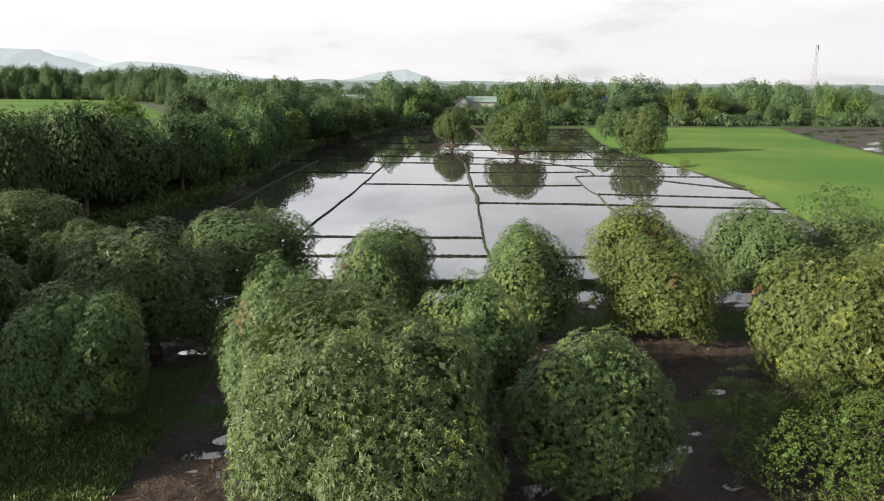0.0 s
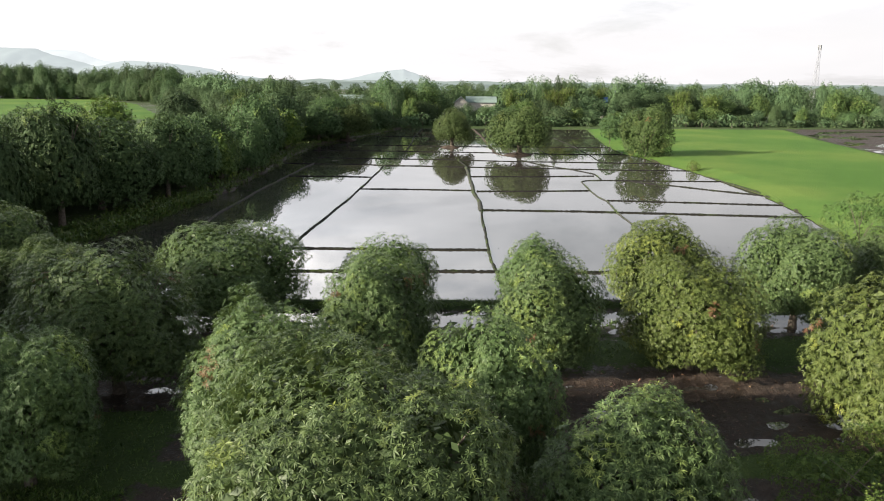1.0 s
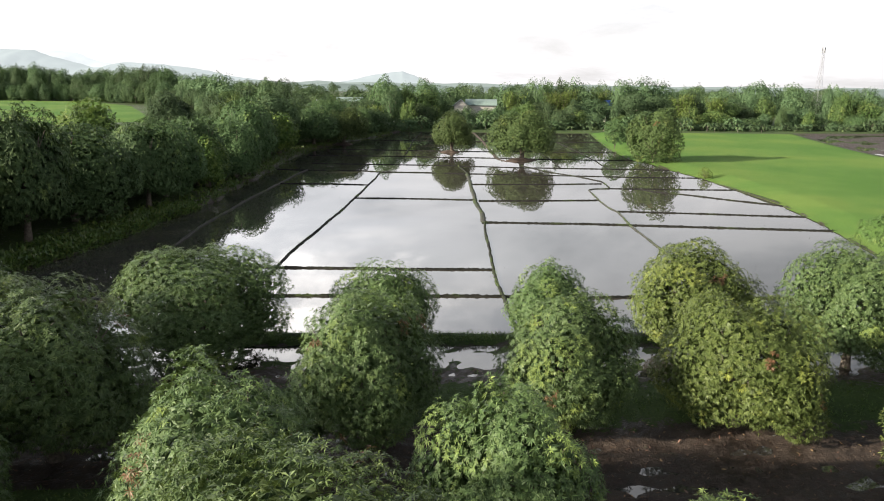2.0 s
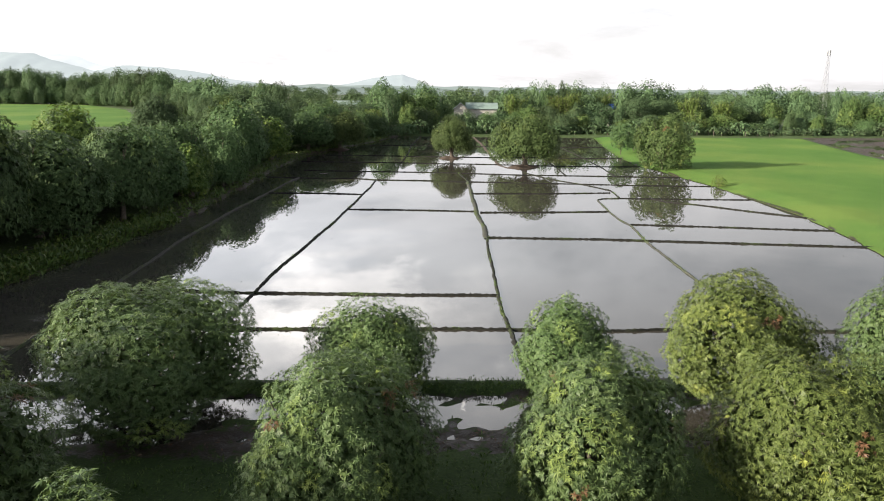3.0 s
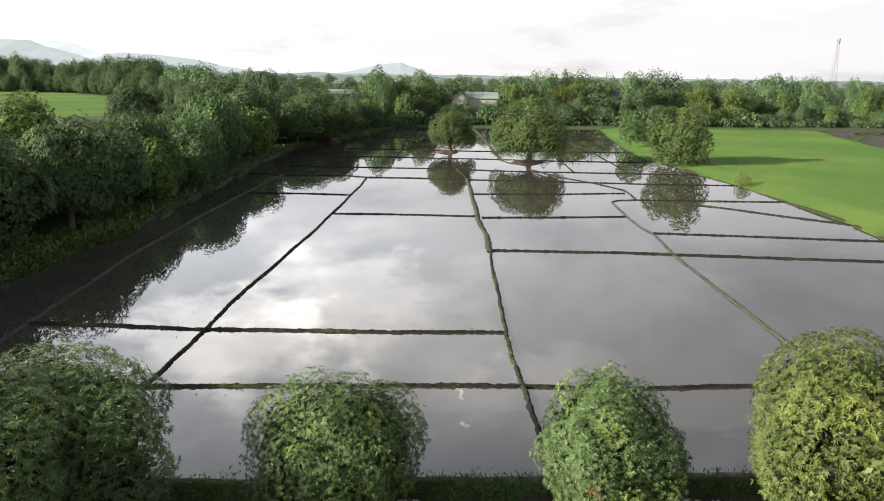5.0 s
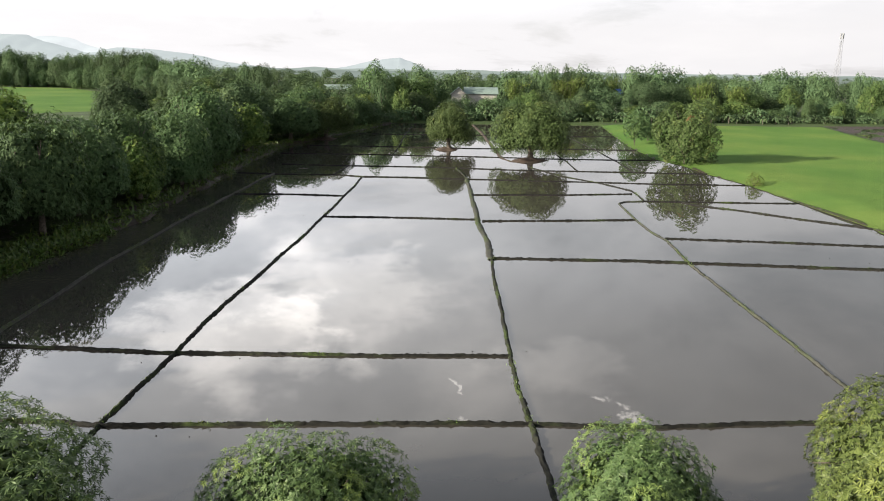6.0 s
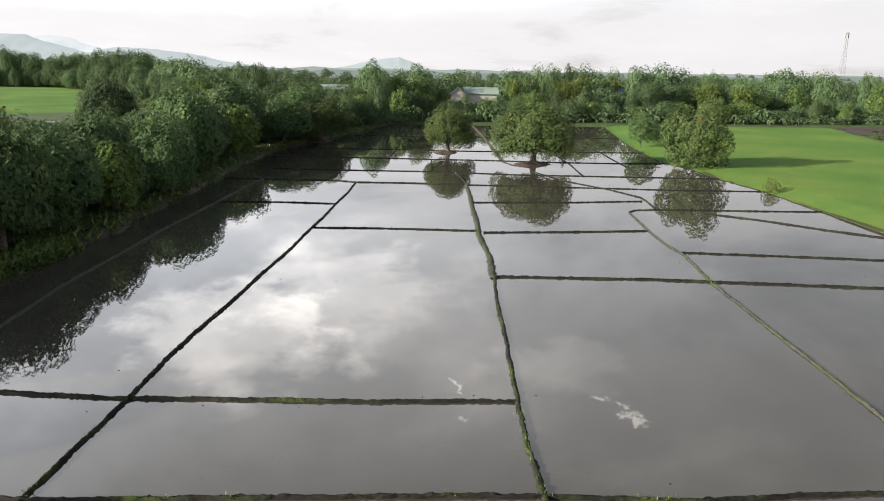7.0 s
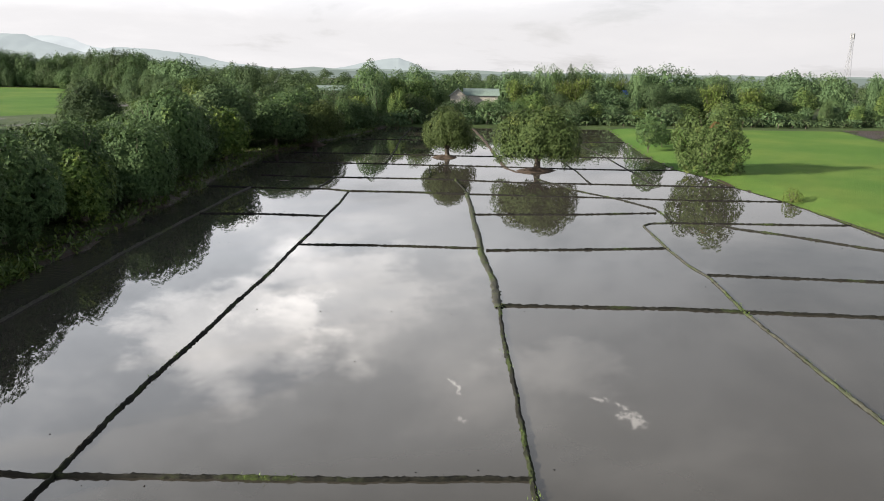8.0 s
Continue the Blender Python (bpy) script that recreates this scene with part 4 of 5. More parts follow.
mango("round", 11, 3.0, 6.5, MANGO, "dense dark green mango tree in the wet orchard", flush=0.08, power=2.0)
mango("broad", 12, 4.3, 7.0, MANGO, "large spreading mango tree with a domed green crown", flush=0.10, lobes=22, lobe=0.28, tufts=210, tuft=0.14, skirt=0.0, core=9000, power=2.5, sere=0.003)
mango("narrow", 13, 2.7, 6.2, MANGO, "upright mango tree with fresh yellowish shoots", flush=0.14, lobes=12, lobe=0.32, power=1.9, sere=0.003)
mango("warm", 14, 3.1, 6.0, MANGO_WARM, "yellow-green mango tree in new leaf", flush=0.08, sere=0.004, lobe=0.38)
mango("lumpy", 15, 3.3, 6.5, MANGO, "mango tree with several rounded clumps of foliage", flush=0.08, lobes=11, lobe=0.5, skirt=0.10, waist=0.44, core=8000)
mango("warm_wide", 16, 3.6, 6.2, MANGO_WARM, "wide yellow-green mango tree by the bank", flush=0.08, lobes=11, lobe=0.48, skirt=0.12, waist=0.45)

for kind, x, y, turn, R, H in (
    ("broad", -1.4, 18.8, 20, 4.5, 7.1), ("narrow", 6.0, 20.4, 60, 2.85, 5.5), ("round", -5.1, 25.2, 0, 3.1, 6.5), ("narrow", 2.5, 25.2, 150, 2.4, 5.8),
    ("round", -1.8, 33.2, 130, 3.0, 6.0), ("narrow", 6.0, 34.0, 240, 2.7, 5.55), ("warm", 12.9, 34.2, 30, 3.0, 5.3), ("warm_wide", 14.5, 42.2, 80, 3.6, 5.8),
    ("lumpy", 21.2, 40.2, 10, 3.15, 6.1), ("round", 27.6, 41.0, 200, 3.2, 6.0)):
    plant(kind, x, y, turn, R, H)
# the two at x = -28 stand out of view, for shade on the rows beside
for kind, x, y, turn, R, H in (
    ("warm", 18.2, 27.2, 190, 3.3, 6.5), ("lumpy", -10.0, 41.9, 120, 4.1, 5.8), ("narrow", -1.3, 43.0, 20, 2.5, 4.6), ("narrow", 7.1, 42.9, 100, 2.45, 4.75),
    ("round", -12.6, 32.2, 290, 3.6, 6.6), ("lumpy", -12.5, 24.8, 75, 2.6, 5.4), ("lumpy", -24.6, 44.0, 200, 3.4, 6.0), ("round", -21.2, 31.0, 250, 3.5, 7.0),
    ("lumpy", -18.3, 38.5, 40, 2.8, 5.2), ("round", -28.0, 36.5, 140, 4.0, 6.6), ("warm", 25.5, 33.0, 250, 3.2, 6.0), ("lumpy", -20.2, 23.0, 10, 3.5, 7.4), ("round", -28.0, 27.0, 300, 4.0, 8.6)):
    plant(kind, x, y, turn, R, H)

# also out of view, added for the shade it casts eastward
for kind, x, y, turn, R, H in (("lumpy", -28.0, 20.0, 30, 4.0, 8.6),):
    plant(kind, x, y, turn, R, H)


def bush(kind, seed, R, H, mat, name, label, category, shoots, per, leaf, **more):
    species(kind, make_tree(name, label, category, "", limbs(seed, R, H, fork=0.1, radius=0.07), crown(seed, R, H, shoots, per, leaf, **more), mat), R, H)


bush("lime_bush", 21, 3.6, 3.2, LIME, "bush", "feathery lime-green bush on damp ground", "bush", 9500, 6, (0.05, 0.11), skirt=0.0, spread=(0.2, 1.0), hang=0.0, flush=0.10, wide=0.3, boughs=20, bough=(0.26, 0.4), tuft=(0.26, 0.46), core=1200, ragged=0.24)
plant("lime_bush", 14.6, 21.4, 0, 3.7, 3.1)
plant("lime_bush", 20.0, 20.5, 130, 3.0, 3.3)

bush("open_tree", 22, 3.1, 5.2, GREEN, "small_tree", "small open tree with thin layered branches", "tree", 950, 7, (0.16, 0.28), skirt=0.34, boughs=11, bough=(0.26, 0.4), tuft=(0.3, 0.5), core=60, open_=0.35)
plant("open_tree", 37.4, 59.5, 0, 2.7, 4.8)

# ---- trees standing in the paddies and on the rim of the rice ----
species("paddy_mango", make_tree("mango_tree", "old round-headed mango tree standing in a flooded paddy", "tree", "lone mango trees in the paddies",
                                 limbs(31, 5.2, 7.8, fork=0.13, radius=0.46, n=9), dome(31, 5.6, 8.5, 0.24, 9, (0.22, 0.34), lobes=20, lobe=0.36, tufts=160, skirt=0.16, waist=0.46, low=-0.6, flush=0.06, holes=0.06, core=6000, tuft=0.11), OLIVE), 5.6, 8.5)
plant("paddy_mango", 19.8, 133.6, 40, 5.6, 8.5, z=0.3)
plant("paddy_mango", 8.2, 147.6, 170, 4.5, 7.5, z=0.25)
plant("paddy_mango", -14.5, 164, 80, 5.0, 7.6, z=0.2)
species("many_stemmed", make_tree("tree", "tall loose many-stemmed tree by the rice field", "tree", "", limbs(32, 4.6, 10.0, fork=0.08, radius=0.14, n=9), dome(32, 4.6, 10.0, 0.25, 7, (0.22, 0.36), wide=0.34, lobes=20, lobe=0.45, tufts=110, tuft=0.22, skirt=0.0, waist=0.48, holes=0.12, flush=0.10, power=2.4, core=1500), OLIVE), 4.6, 10.0)
plant("many_stemmed", 42.7, 131.0, 0, 4.6, 9.6)
bush("young_tree", 33, 2.4, 6.4, BELT, "tree", "young dark green tree with a slim trunk", "tree", 1500, 7, (0.22, 0.34), skirt=0.24, flush=0.12, core=220)
plant("young_tree", 43.4, 157.0, 0, 2.4, 6.6)
plant("young_tree", 47.8, 163, 90, 2.0, 3.6)
bush("yellow_shrub", 34, 0.9, 1.7, BAMBOO, "shrub", "small yellowish shrub on the paddy edge", "shrub", 300, 6, (0.14, 0.26), skirt=0.0, flush=0.5, spread=(0.2, 1.0), hang=0, core=40, tuft=(0.18, 0.3), boughs=8)
plant("yellow_shrub", 43.6, 110.6, 0, 0.9, 1.7)


# ---- the belt of old trees along the western side ----
def belt(kind, seed, R, H, mat, label, gap=0.23, per=7, leaf=(0.20, 0.30), **more):
    species(kind, make_tree("tree", label, "tree", "belt of old trees beside the paddies", limbs(seed, R, H, radius=0.26), dome(seed, R, H, gap, per, leaf, **{"wide": 0.32, "core": 4000, "flush": 0.04, "tufts": 80, "sere": 0.0, "tuft": 0.10, "lobe": 0.28, **more}), mat), R, H)


belt("belt_a", 41, 4.2, 8.0, BELT, "old dark green mango tree in a dense belt", skirt=0.10)
belt("belt_b", 42, 3.8, 7.4, BELT, "dense dark tree with a lumpy crown", skirt=0.12, lobes=10, lobe=0.46)
belt("belt_c", 43, 4.2, 9.4, FAR_LEAF, "tall tree rising over its neighbours", skirt=0.22, lobes=16, lobe=0.5, tuft=0.2, holes=0.14, waist=0.52)
belt("belt_d", 44, 2.2, 6.0, LIME, "slim bright green tree among darker ones", flush=0.25, skirt=0.08, tufts=50)
belt("belt_e", 45, 4.2, 7.6, BELT, "dark mango tree behind the front of the belt", gap=0.32, leaf=(0.28, 0.42), lobe=0.4)

rng = np.random.default_rng(77)
for row, (back, lo, hi, gap) in enumerate(((2.9, 50, 212, 7.9), (9.8, 52, 205, 7.8), (18.0, 56, 200, 8.4))):
    y = float(lo)
    while y < hi:
        x = float(left_edge(y)) - back - (2.2 if y < 76 else 2.4 if 114 < y < 150 and row == 0 else 0.1) - (1.8 if y > 165 else 0.0) + rng.uniform(-1.8, 1.4)
        pick = int(rng.integers(6))
        kind = ("belt_a", "belt_b", "belt_a", "belt_b", "belt_a", "belt_c" if y > 100 else "belt_b")[pick] if row == 0 else ("belt_e", "belt_c", "belt_e", "belt_e", "belt_e", "belt_b")[pick]
        R = rng.uniform(3.2, 5.6)
        if row < 2 and abs(y - 151.5) < 5:
            y += 3.0
            continue
        plant(kind, x, y, rng.uniform(0, 360), R, (rng.uniform(8.7, 10.4) if row == 0 and 66 < y < 92 else rng.uniform(7.2, 10.8) if row == 0 else rng.uniform(5.0, 7.4) if (row == 2 and y > 70) or 80 < y < 150 else rng.uniform(7.0, 10.6)) * (1.12 if kind == "belt_c" else 1.0) * (0.85 if y > 168 else 0.9 if row == 2 else 1.0))
        y += gap * rng.uniform(0.82, 1.15)
plant("belt_d", -25.0, 96.5, 0, 2.6, 6.4)
plant("belt_c", -47.5, 152, 60, 5.2, 10.8)
plant("belt_d", -44.6, 109.5, 200, 4.6, 10.2)
plant("belt_a", -52.0, 103.0, 70, 4.2, 8.3)
# unseen tall trees, set where their shade falls on the western orchard
for x, y, turn, R, H in ((-34.5, 21.0, 120, 4.6, 14.5), (-37.5, 26.5, 80, 4.6, 16.0), (-35.5, 32.0, 220, 4.8, 9.5), (-37.0, 39.0, 10, 4.6, 9.0), (-34.0, 16.0, 30, 3.8, 12.5)):
    plant("belt_c", x, y, turn, R, H)
plant("belt_d", -23.8, 138.0, 100, 3.1, 7.4)


# ---- bamboo, bananas ----
def bamboo_clump(seed, n=46, H=9.0):
    rng = np.random.default_rng(seed)
    stems, leaves = [], []
    for i in range(n):
        a, out = rng.uniform(0, 6.283), rng.uniform(0.4, 3.4)
        h = H * rng.uniform(0.7, 1.0)
        foot = np.array((math.cos(a), math.sin(a), 0)) * rng.uniform(0, 0.9)
        way = np.array((math.cos(a), math.sin(a), 0))
        s = np.linspace(0, 1, 6)
        pts = foot + way * (out * s ** 2.2)[:, None] + np.array((0, 0, 1)) * (h * (s - 0.22 * s ** 4))[:, None]
        stems.append(tube(pts, np.linspace(0.05, 0.012, 6), 4))
        m = 60
        u = rng.uniform(0.3, 1, m)
        base = np.stack([np.interp(u, s, pts[:, k]) for k in range(3)], 1) + rng.normal(size=(m, 3)) * 0.28
        w = unit(rng.normal(size=(m, 3)) * np.array((1, 1, 0.5)) + np.array((0, 0, -0.25)) + way * 0.4)
        L = rng.uniform(0.35, 0.7, m)
        leaves.append(blades(base, w, L, L * 0.28, rng.uniform(0.2, 0.6, m), np.clip(rng.normal(size=m) * 0.3, 0, 1), rng))
    return join(stems), join(leaves)


species("bamboo", make_tree("bamboo_clump", "feathery yellow-green clump of arching bamboo", "bamboo", "bamboo clumps", *bamboo_clump(51), BAMBOO), 3.6, 8.0)
for x, y, turn, R, H in ((-32.0, 150.5, 0, 5.0, 10.2), (-28, 156, 100, 4.0, 8.4), (-10, 200, 40, 3.6, 8), (-2, 232, 60, 4.2, 11), (34, 246, 160, 4.4, 12), (47, 238, 220, 4.4, 12), (52, 244, 20, 4, 13), (88, 236, 10, 4.4, 12), (97, 232, 300, 4.2, 11), (64, 250, 90, 4.4, 12.5)):
    plant("bamboo", x, y, turn, R, H)


def banana_stem(rng, foot):
    h = rng.uniform(1.8, 2.8)
    return tube([foot, foot + (0, 0, h)], [0.14, 0.09], 6), h


def banana_leaves(rng, foot, h):
    leaves = []
    for k in range(8):
        a = k * 2.4 + rng.uniform(0, 1)
        way = np.array((math.cos(a), math.sin(a), 0))
        side = np.array((-way[1], way[0], 0))
        s = np.linspace(0, 1, 6)
        L = rng.uniform(1.6, 2.3)
        mid = foot + np.array((0, 0, h)) + way * (L * 0.8 * s)[:, None] + np.array((0, 0, 1)) * (L * (0.9 * s - 1.1 * s ** 2))[:, None]
        wid = 0.28 * np.sin(np.pi * np.clip(s * 0.9 + 0.08, 0, 1))[:, None]
        v = np.concatenate([mid + side * wid - (0, 0, 0.06), mid, mid - side * wid - (0, 0, 0.06)])
        t = []
        for j in range(5):
            for o in (0, 6):
                t += [(o + j, o + j + 1, o + j + 7), (o + j, o + j + 7, o + j + 6)]
        leaves.append((v, np.array(t), np.full(18, rng.uniform(0, 0.6))))
    return join(leaves)


def banana():
    r = np.random.default_rng(61)
    foot = np.zeros(3)
    stem, h = banana_stem(r, foot)
    return stem, banana_leaves(r, foot, h)


species("banana", make_tree("banana_plant", "banana plant with broad pale green leaves", "banana plant", "banana plants by the far wood", *banana(), FAR_LEAF), 1.8, 3.2)
for i in range(22):
    R = rng.uniform(1.2, 1.9)
    plant("banana", 53 + i * 2.6 + rng.uniform(-2, 2), 214 + rng.uniform(0, 6), rng.uniform(0, 360), R, R * rng.uniform(1.7, 2.4), z=-0.7)
for i in range(12):
    R = rng.uniform(1.2, 1.8)
    plant("banana", 10 + i * 3.2 + rng.uniform(-2, 2), 213 + rng.uniform(0, 5), rng.uniform(0, 360), R, R * rng.uniform(1.6, 2.1), z=-0.7)


# ---- houses, mast ----
def box(x0, x1, y0, y1, z0, z1, bevel=0.02):
    bm = bmesh.new()
    bmesh.ops.create_cube(bm, size=1)
    bmesh.ops.transform(bm, matrix=Matrix.Translation(((x0 + x1) / 2, (y0 + y1) / 2, (z0 + z1) / 2)) @ Matrix.Diagonal((x1 - x0, y1 - y0, z1 - z0, 1)), verts=bm.verts)
    if bevel:
        bmesh.ops.bevel(bm, geom=bm.edges[:], offset=bevel, segments=1, affect="EDGES")
    return bm


def roof_mesh(w, d, eave, ridge, over=0.5, thick=0.08):
    """Ribbed sheet roof with a ridge along x."""
    n = max(8, int(w / 0.25))
    xs = np.linspace(-w / 2 - over, w / 2 + over, n * 2 + 1)
    rib = np.where(np.arange(len(xs)) % 2 == 0, 0.03, 0.0)
    ys = np.array((-d / 2 - over, 0, d / 2 + over))
    drop = eave - (ridge - eave) * over / (d / 2)
    zs = np.array((drop, ridge, drop))
    up = np.stack([np.repeat(xs[:, None], 3, 1), np.repeat(ys[None], len(xs), 0), zs[None] + rib[:, None]], -1).reshape(-1, 3)
    dn = up - (0, 0, thick)
    k, t = len(up), []
    for i in range(len(xs) - 1):
        for j in range(2):
            a = i * 3 + j
            t += [(a, a + 3, a + 4), (a, a + 4, a + 1), (k + a, k + a + 4, k + a + 3), (k + a, k + a + 1, k + a + 4)]
        for a, b in ((i * 3, i * 3 + 3), (i * 3 + 5, i * 3 + 2)):
            t += [(a, k + a, k + b), (a, k + b, b)]
    return np.concatenate([up, dn]), np.array(t)


def house(x, y, turn, w, d, eave, ridge, wall_mat, roof_mat, label, windows=3):
    thing = tagged(new("house"), label, "house", "houses in the far wood")
    thing.matrix_basis = pose(x, y, height(x, y), 0, 0, turn)
    bm = box(-w / 2, w / 2, -d / 2, d / 2, -0.3, eave)
    for s in (-1, 1):
        a = [bm.verts.new(c) for c in ((s * w / 2, -d / 2, eave - 0.01), (s * w / 2, d / 2, eave - 0.01), (s * w / 2, 0, ridge - 0.1))]
        b = [bm.verts.new(v.co - Vector((s * 0.15, 0, 0))) for v in a]
        bm.faces.new(a); bm.faces.new(b[::-1])
        for i in range(3):
            bm.faces.new((a[i], b[i], b[(i + 1) % 3], a[(i + 1) % 3]))
    part("wall", bm, wall_mat, thing)
    part("roof", mesh_np("roof", *roof_mesh(w, d, eave, ridge), roof_mat), roof_mat, thing)
    for i in range(windows):
        cx = -w / 2 + w * (i + 0.5) / windows
        wn = part("window", box(cx - 0.55, cx + 0.55, -d / 2 - 0.03, -d / 2 + 0.05, 1.0, 2.1), ROOF_GREY, thing)
        part("pane", box(cx - 0.46, cx + 0.46, -d / 2 - 0.045, -d / 2 - 0.034, 1.08, 2.02, 0), DARK, wn)
    part("door", box(w / 2 - 1.5, w / 2 - 0.7, -d / 2 - 0.04, -d / 2 + 0.05, 0.0, 2.05), ROOF_GREY, thing)


house(16.8, 248, 86, 6.0, 4.4, 6.0, 7.8, PLASTER, ROOF_PALE, "pale house with a light gabled metal roof", 2)
house(23.8, 250, -3, 9.6, 7.0, 6.2, 7.9, PLASTER, ROOF_PALE, "long house with a pale green roof", 4)
house(-21.5, 263, 5, 8.4, 6.0, 6.4, 7.7, PLASTER, ROOF_PALE, "house with a pale sheet roof among trees")
house(-30, 261, 0, 4.6, 6.0, 6.0, 6.9, PLASTER, ROOF_GREY, "grey house half hidden by trees", 2)
house(-12.3, 264, 84, 6.0, 3.6, 6.6, 8.5, PLASTER, ROOF_PALE, "white gabled house among trees", 2)
house(70, 262, 20, 2.2, 3.6, 6.4, 7.8, PLASTER, TARP, "house with a bright blue roof among trees", 2)


def mast(x, y, H):
    """Slim lattice mast of four legs, ring braces and crossing diagonals."""
    thing = tagged(new("radio_mast"), "tall slim pale lattice radio mast", "mast")
    thing.matrix_basis = pose(x, y, 0.3, 0, 0, 20)
    sides = ((-1, -1), (1, -1), (1, 1), (-1, 1))

    def half(z):
        return 1.7 - 1.2 * min(1, z / (H * 0.8))
    levels = [H * i / 18 for i in range(19)]
    for sx, sy in sides:
        v, t = tube([(sx * half(z), sy * half(z), z) for z in levels], [0.045] * 19, 5)
        part("leg", mesh_np("leg", v, t, STEEL), STEEL, thing)
    for a, b in zip(levels[:-1], levels[1:]):
        ca = [(sx * half(a), sy * half(a), a) for sx, sy in sides]
        cb = [(sx * half(b), sy * half(b), b) for sx, sy in sides]
        sets = []
        for i in range(4):
            j = (i + 1) % 4
            sets += [tube([ca[i], cb[j]], [0.018, 0.018], 4), tube([ca[j], cb[i]], [0.018, 0.018], 4), tube([cb[i], cb[j]], [0.018, 0.018], 4)]
        part("brace", mesh_np("brace", *join(sets), STEEL), STEEL, thing)
    for a in (0, 2.1, 4.2):
        part("antenna", box(0.8 * math.cos(a) - 0.2, 0.8 * math.cos(a) + 0.2, 0.8 * math.sin(a) - 0.2, 0.8 * math.sin(a) + 0.2, H - 2.6, H - 0.1), STEEL, thing)


mast(209.5, 369, 33.2)


# ---- the far wood ----
def wood_tree(kind, seed, R, H, mat, label, shoots=1000, **more):
    species(kind, make_tree("tree", label, "tree", "trees of the far wood", limbs(seed, R, H, radius=0.3, n=4),
                            dome(seed, R, H, per=5, **{"gap": 0.27, "leaf": (0.20, 0.31), "wide": 0.5, "core": 1200, "tufts": 70, "skirt": 0.03, "sere": 0.0, "tuft": 0.16, **more}), mat), R, H)


wood_tree("wood_a", 71, 5.0, 9.5, FAR_LEAF, "broad dark green tree at the edge of the far wood", flush=0.08, lobe=0.4)
wood_tree("wood_b", 72, 4.6, 13.0, FAR_LEAF, "tall uneven tree in the far wood", flush=0.06, skirt=0.28, waist=0.58, lobes=14, lobe=0.5, holes=0.12)
wood_tree("wood_c", 73, 5.6, 9.0, BELT, "low spreading dark tree in the far wood", flush=0.05, lobes=12, lobe=0.4)
wood_tree("wood_d", 74, 3.6, 8.0, GREEN, "light green tree in the far wood", flush=0.15, lobe=0.42)
wood_tree("wood_e", 75, 5.0, 15.0, GREEN, "high open-crowned tree over the far wood", flush=0.08, skirt=0.42, waist=0.68, lobes=16, lobe=0.55, tuft=0.22, holes=0.2)
wood_tree("wood_f", 76, 4.4, 8.0, FAR_LEAF, "rounded mid-green tree by the far wood", flush=0.1, lobes=10, lobe=0.42)
KINDS = ("wood_a", "wood_b", "wood_c", "wood_d", "wood_a", "wood_e", "wood_f")


def clear_of_houses(x, y):
    for hx, hy, r in ((16, 248, 6), (24, 250, 8), (-21.5, 263, 7), (-30, 261, 5), (-12.5, 264, 6), (70, 262, 4)):
        if abs(x - hx) < r and -12 < y - hy < r:
            return False
    return True


def shore(x):
    """Near rim of the wood, as a distance from the orchard."""
    return np.interp(x, (-400, -185, -140, -112, -82, -64, -45, -30, -12, 0, 50, 112, 130, 240, 500), (428, 425, 395, 335, 262, 224, 196, 184, 191, 214, 219, 223, 224, 232, 300))


bush("shore_bush", 77, 2.4, 2.8, FAR_LEAF, "bush", "low green bush at the foot of the far wood", "bush", 170, 4, (0.26, 0.5), wide=0.7, spread=(0.9, 1.6), tuft=(0.5, 0.8), skirt=0.0, core=50, hang=0.1, boughs=9)
rng = np.random.default_rng(91)
x = -58.0
while x < 150:
    y = float(shore(x)) + rng.uniform(-2.5, 1.5)
    R = rng.uniform(1.4, 3.0)
    plant("shore_bush", x, y, rng.uniform(0, 360), R, R * rng.uniform(0.8, 1.5))
    x += rng.uniform(0.8, 1.7) * R
BACK = []       # trees of the rear rows: place, turn, half width, height
for row in range(4):
    x = -330.0
    while x < 330:
        y = float(shore(x)) + 5 + row * 13 + rng.uniform(-4.5, 4.5)
        swell = 0.92 + 0.14 * math.sin(x * 0.083 + row) + 0.10 * math.sin(x * 0.21 + 2 * row)
        west = x < -128
        R = rng.uniform(2.4, 6.6) * (1.25 if west else 0.8 if row == 0 else 1.0)
        H = (rng.uniform(3.6, 9.5) if row == 0 else rng.uniform(8.0, 12.5) if row == 1 else rng.uniform(13.0, 16.6)) * swell
        if west:
            H = rng.uniform(9.0, 15.0) if row == 0 else rng.uniform(15.5, 21.0) * (0.5 + 0.5 * swell)
        if 8 < x < 31 and y < 250:
            H = min(H, rng.uniform(5.8, 7.3))
        if -36 < x < -8 and y < 264:
            H = min(H, rng.uniform(7.8, 9.4))
        if 60 < x < 71 and y < 262:
            H = min(H, rng.uniform(7.0, 8.8))
        if -62 < x < 0:
            H = min(H, 15.0)
        if not west:
            H = min(H, 16.0 - 0.8 * math.sin(x * 0.31) - rng.uniform(0, 0.8))
        turn = rng.uniform(0, 360)
        pick = int(rng.integers(7))
        kinds = ("wood_c", "wood_a", "wood_c", "wood_f", "wood_c", "wood_a", "wood_c") if west else ("wood_a", "wood_c", "wood_d", "wood_f", "wood_c", "wood_a", "wood_f") if row == 0 else KINDS
        if clear_of_houses(x, y):
            if row < 2 or (row == 2 and abs(x) < 55):
                plant(kinds[pick], x, y, turn, R, H)
            else:
                BACK.append((x, y, radians(turn), R, H))
        x += rng.uniform(1.1, 2.1) * R * (0.62 if -260 < x < -128 else 1.0 if abs(x) < 130 else 1.5)


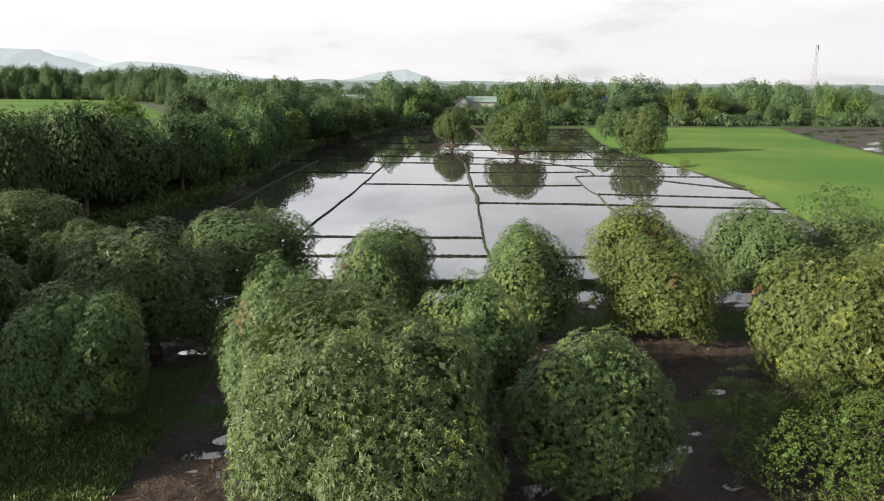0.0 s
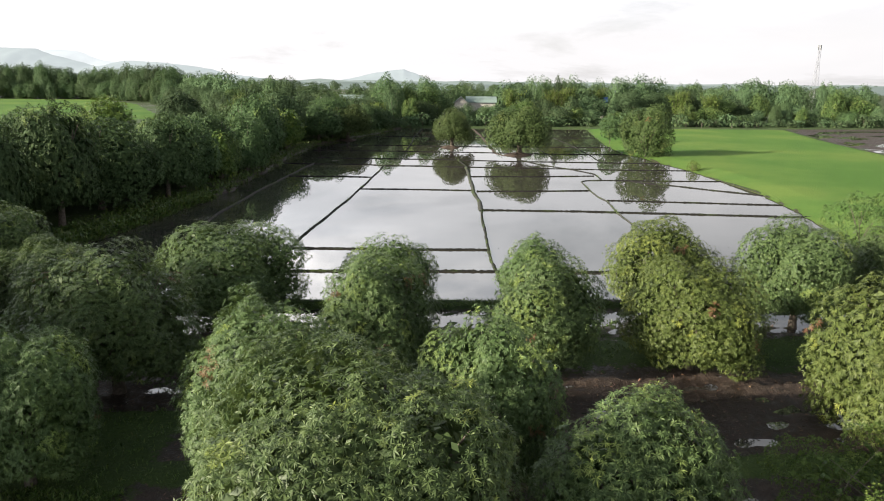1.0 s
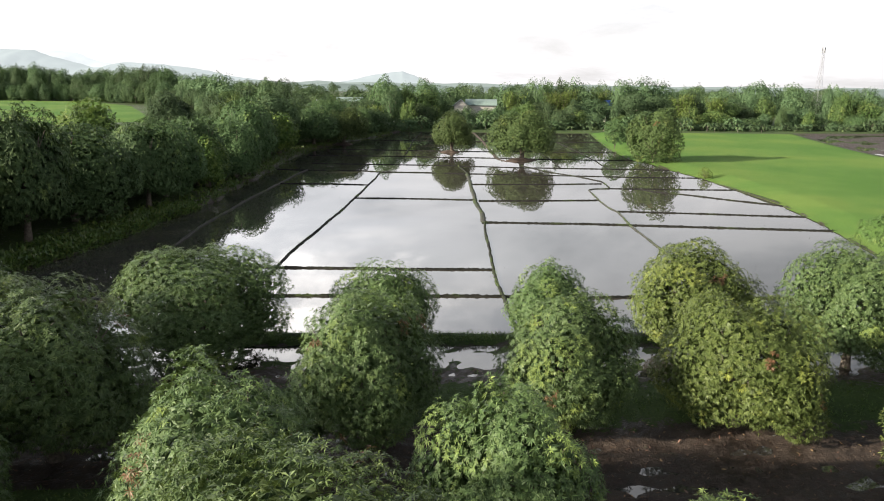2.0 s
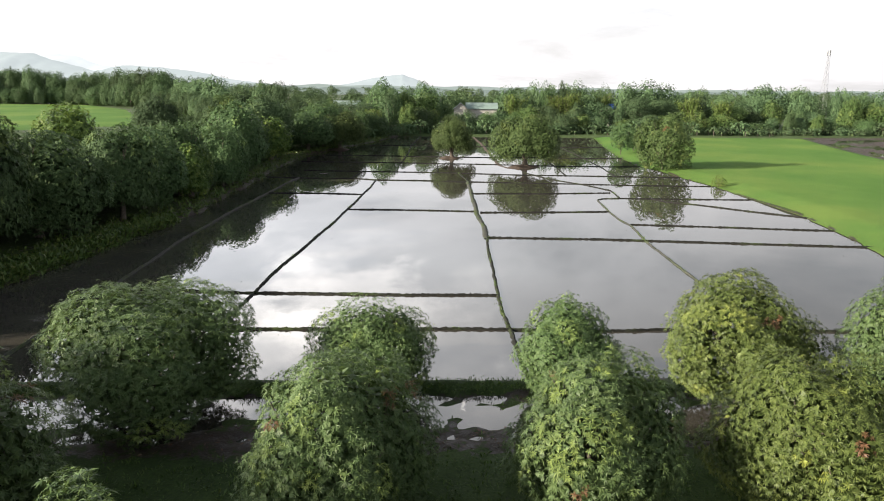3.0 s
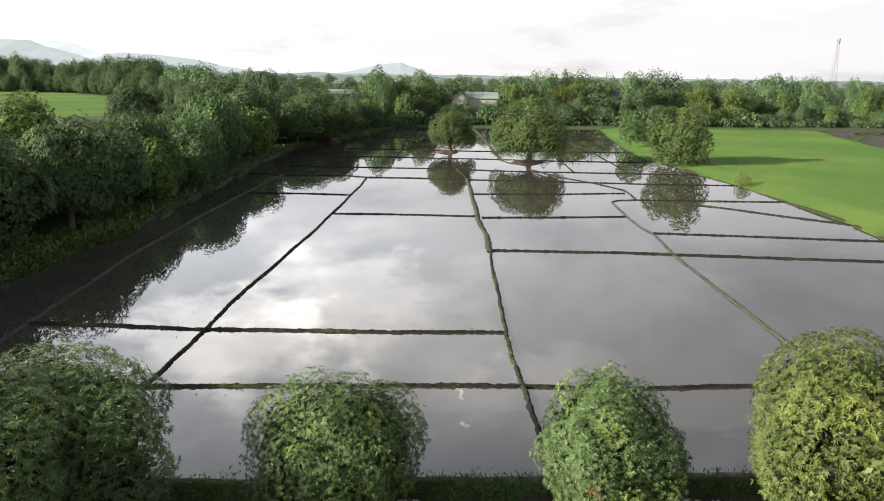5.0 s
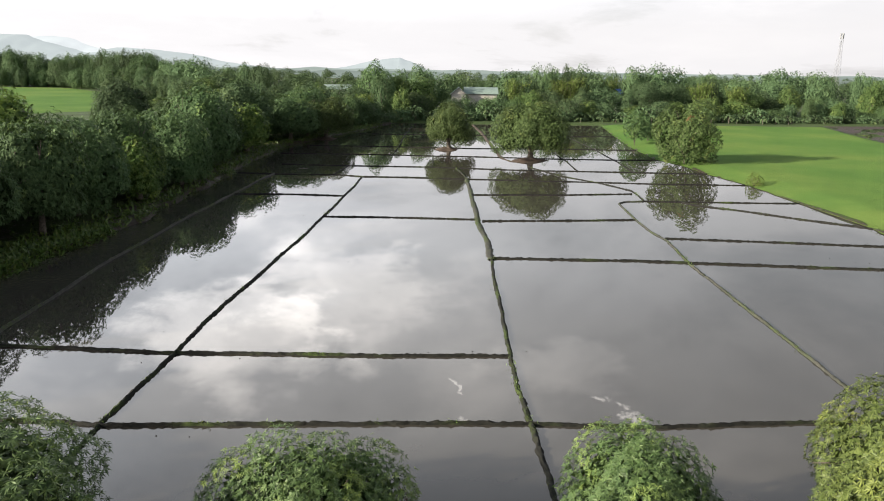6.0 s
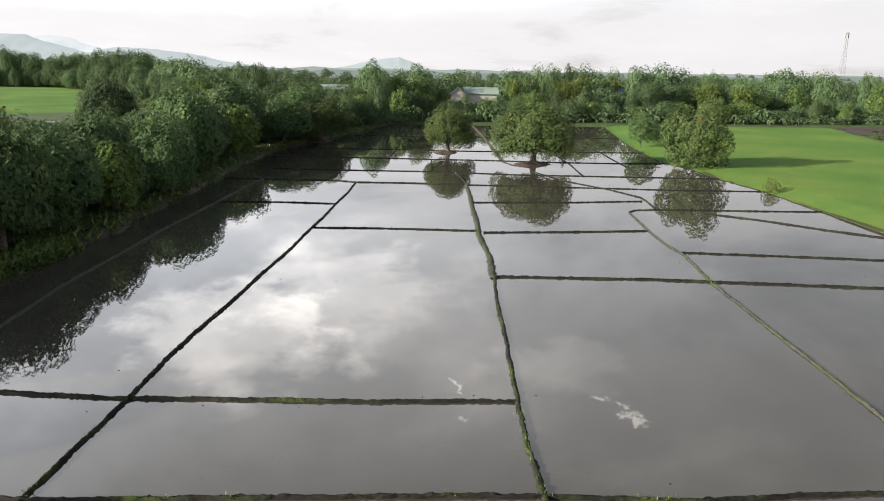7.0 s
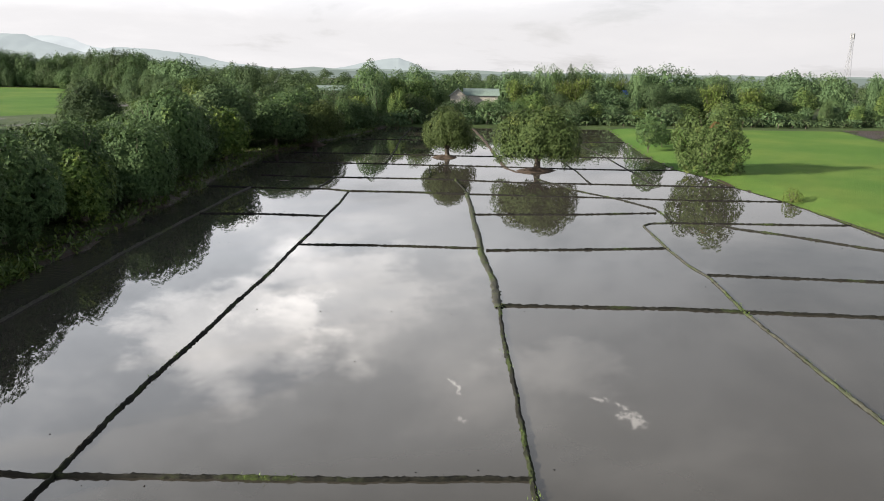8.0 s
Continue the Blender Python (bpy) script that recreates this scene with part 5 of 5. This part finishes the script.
def build_wood(name, count, near, far, spread, label, seed, lo, hi):
    """The mass of the wood: many crowns run together."""
    rng = np.random.default_rng(seed)
    stock = [dome(200 + i, 5.0, 10.0, 0.58, 4, (0.42, 0.66), wide=0.6, tufts=40, lobe=0.3, tuft=0.14, skirt=0.1, core=100, flush=0.1, sere=0.0) for i in range(5)]
    sets = []
    while len(sets) < count:
        d = near + (far - near) * rng.random() ** 1.5
        x = rng.uniform(-1, 1) * (150 + spread * d)
        y = float(shore(x)) + d
        if not clear_of_houses(x, y):
            continue
        v, t, a = stock[int(rng.integers(5))]
        r = rng.uniform(0, 6.283)
        s, h = rng.uniform(lo, hi), rng.uniform(0.65, 1.2)
        c, q = math.cos(r) * s, math.sin(r) * s
        w = np.stack([v[:, 0] * c - v[:, 1] * q + x, v[:, 0] * q + v[:, 1] * c + y, v[:, 2] * s * h], 1)
        sets.append((w, t, np.clip(a + rng.uniform(-0.1, 0.25), 0, 1)))
    v, t, a = join(sets)
    tagged(new(name, mesh_np(name, v, t, FAR_LEAF, age=a)), label, "woodland", kind="stuff")


def build_back_rows():
    """The rear rows of the wood, of which little more than the heads shows."""
    rng = np.random.default_rng(17)
    stock = [dome(300 + i, 5.0, 12.0, 0.46, 4, (0.34, 0.52), wide=0.55, tufts=55, lobe=0.44, tuft=0.16, skirt=0.22, waist=0.52, core=250, flush=0.08, sere=0.0) for i in range(4)]
    sets = []
    for x, y, turn, R, H in BACK:
        v, t, a = stock[int(rng.integers(4))]
        c, q = math.cos(turn) * R / 5.0, math.sin(turn) * R / 5.0
        w = np.stack([v[:, 0] * c - v[:, 1] * q + x, v[:, 0] * q + v[:, 1] * c + y, v[:, 2] * H / 12.0], 1)
        sets.append((w, t, np.clip(a + rng.uniform(-0.1, 0.2), 0, 1)))
    v, t, a = join(sets)
    tagged(new("woodland", mesh_np("woodland", v, t, FAR_LEAF, age=a)), "rear rows of tall green trees in the far wood", "woodland", kind="stuff")


build_back_rows()
build_wood("woodland", 300, 58, 420, 0.75, "dense green woodland of mixed trees", 5, 0.75, 1.2)
build_wood("woodland", 170, 400, 1300, 0.75, "far green woodland running to the horizon", 6, 0.9, 1.35)


def ridge(name, x0, x1, y, base, crest, mat, label, seed):
    """A far range of hills with slopes that fold toward the plain."""
    n, m = 140, 10
    xs = np.linspace(x0, x1, n)
    u = np.linspace(0, 1, m)
    X, U = np.meshgrid(xs, u)
    h = crest(X) + 2 * waves(X, X * 0, 0.012, seed) + 1.5 * waves(X, X * 0, 0.05, seed)
    Z = base + np.maximum(h, 0) * np.sin(U * np.pi / 2)
    Y = y - 500 * (1 - U) + 40 * waves(X, U * 300, 0.012, seed)
    v = np.stack([X, Y, Z], -1).reshape(-1, 3)
    i = (np.arange(m - 1)[:, None] * n + np.arange(n - 1)[None]).ravel()
    q = np.stack([i, i + 1, i + 1 + n, i + n], 1)
    tagged(new(name, mesh_np(name, v, q, mat, smooth=True)), label, "hills", kind="structure")


# self-lit backdrops, their haze held in the emission colour
ridge("backdrop", -3000, -700, 3900, 0, lambda x: np.interp(x, (-3000, -2300, -2087, -1975, -1866, -1674, -1560, -1498, -1355, -1153, -980, -800, -700), (140, 165, 157, 154, 122, 70, 78, 99, 93, 76, 40, 16, 0)), HILL_NEAR, "range of hills glowing in painted blue-green haze", 2)
ridge("backdrop", -3000, -1350, 4400, 0, lambda x: np.interp(x, (-3000, -2300, -2072, -1977, -1853, -1700, -1350), (120, 150, 169, 158, 116, 84, 0)), HILL_FAR, "range of hills far behind in paler painted haze", 4)
ridge("backdrop", -520, 120, 4000, 0, lambda x: np.interp(x, (-520, -400, -330, -280, -219, -127, -41, 11, 73, 120), (0, 8, 20, 34, 50, 66, 76, 58, 30, 0)), HILL_NEAR, "small hill on the horizon in painted haze", 6)
ridge("backdrop", -3600, 3600, 2700, 0, lambda x: 13.0 + 2.0 * np.sin(x * 0.031) + 2.0 * np.sin(x * 0.147), PLAIN_FAR, "line of far woodland on the horizon in painted haze", 8)
ridge("backdrop", -2400, 2400, 1500, 0, lambda x: 8.3 + 1.3 * np.sin(x * 0.043) + 1.1 * np.sin(x * 0.117 + 1) + 0.8 * np.sin(x * 0.31), PLAIN_MID, "belt of woodland across the plain in painted haze", 9)
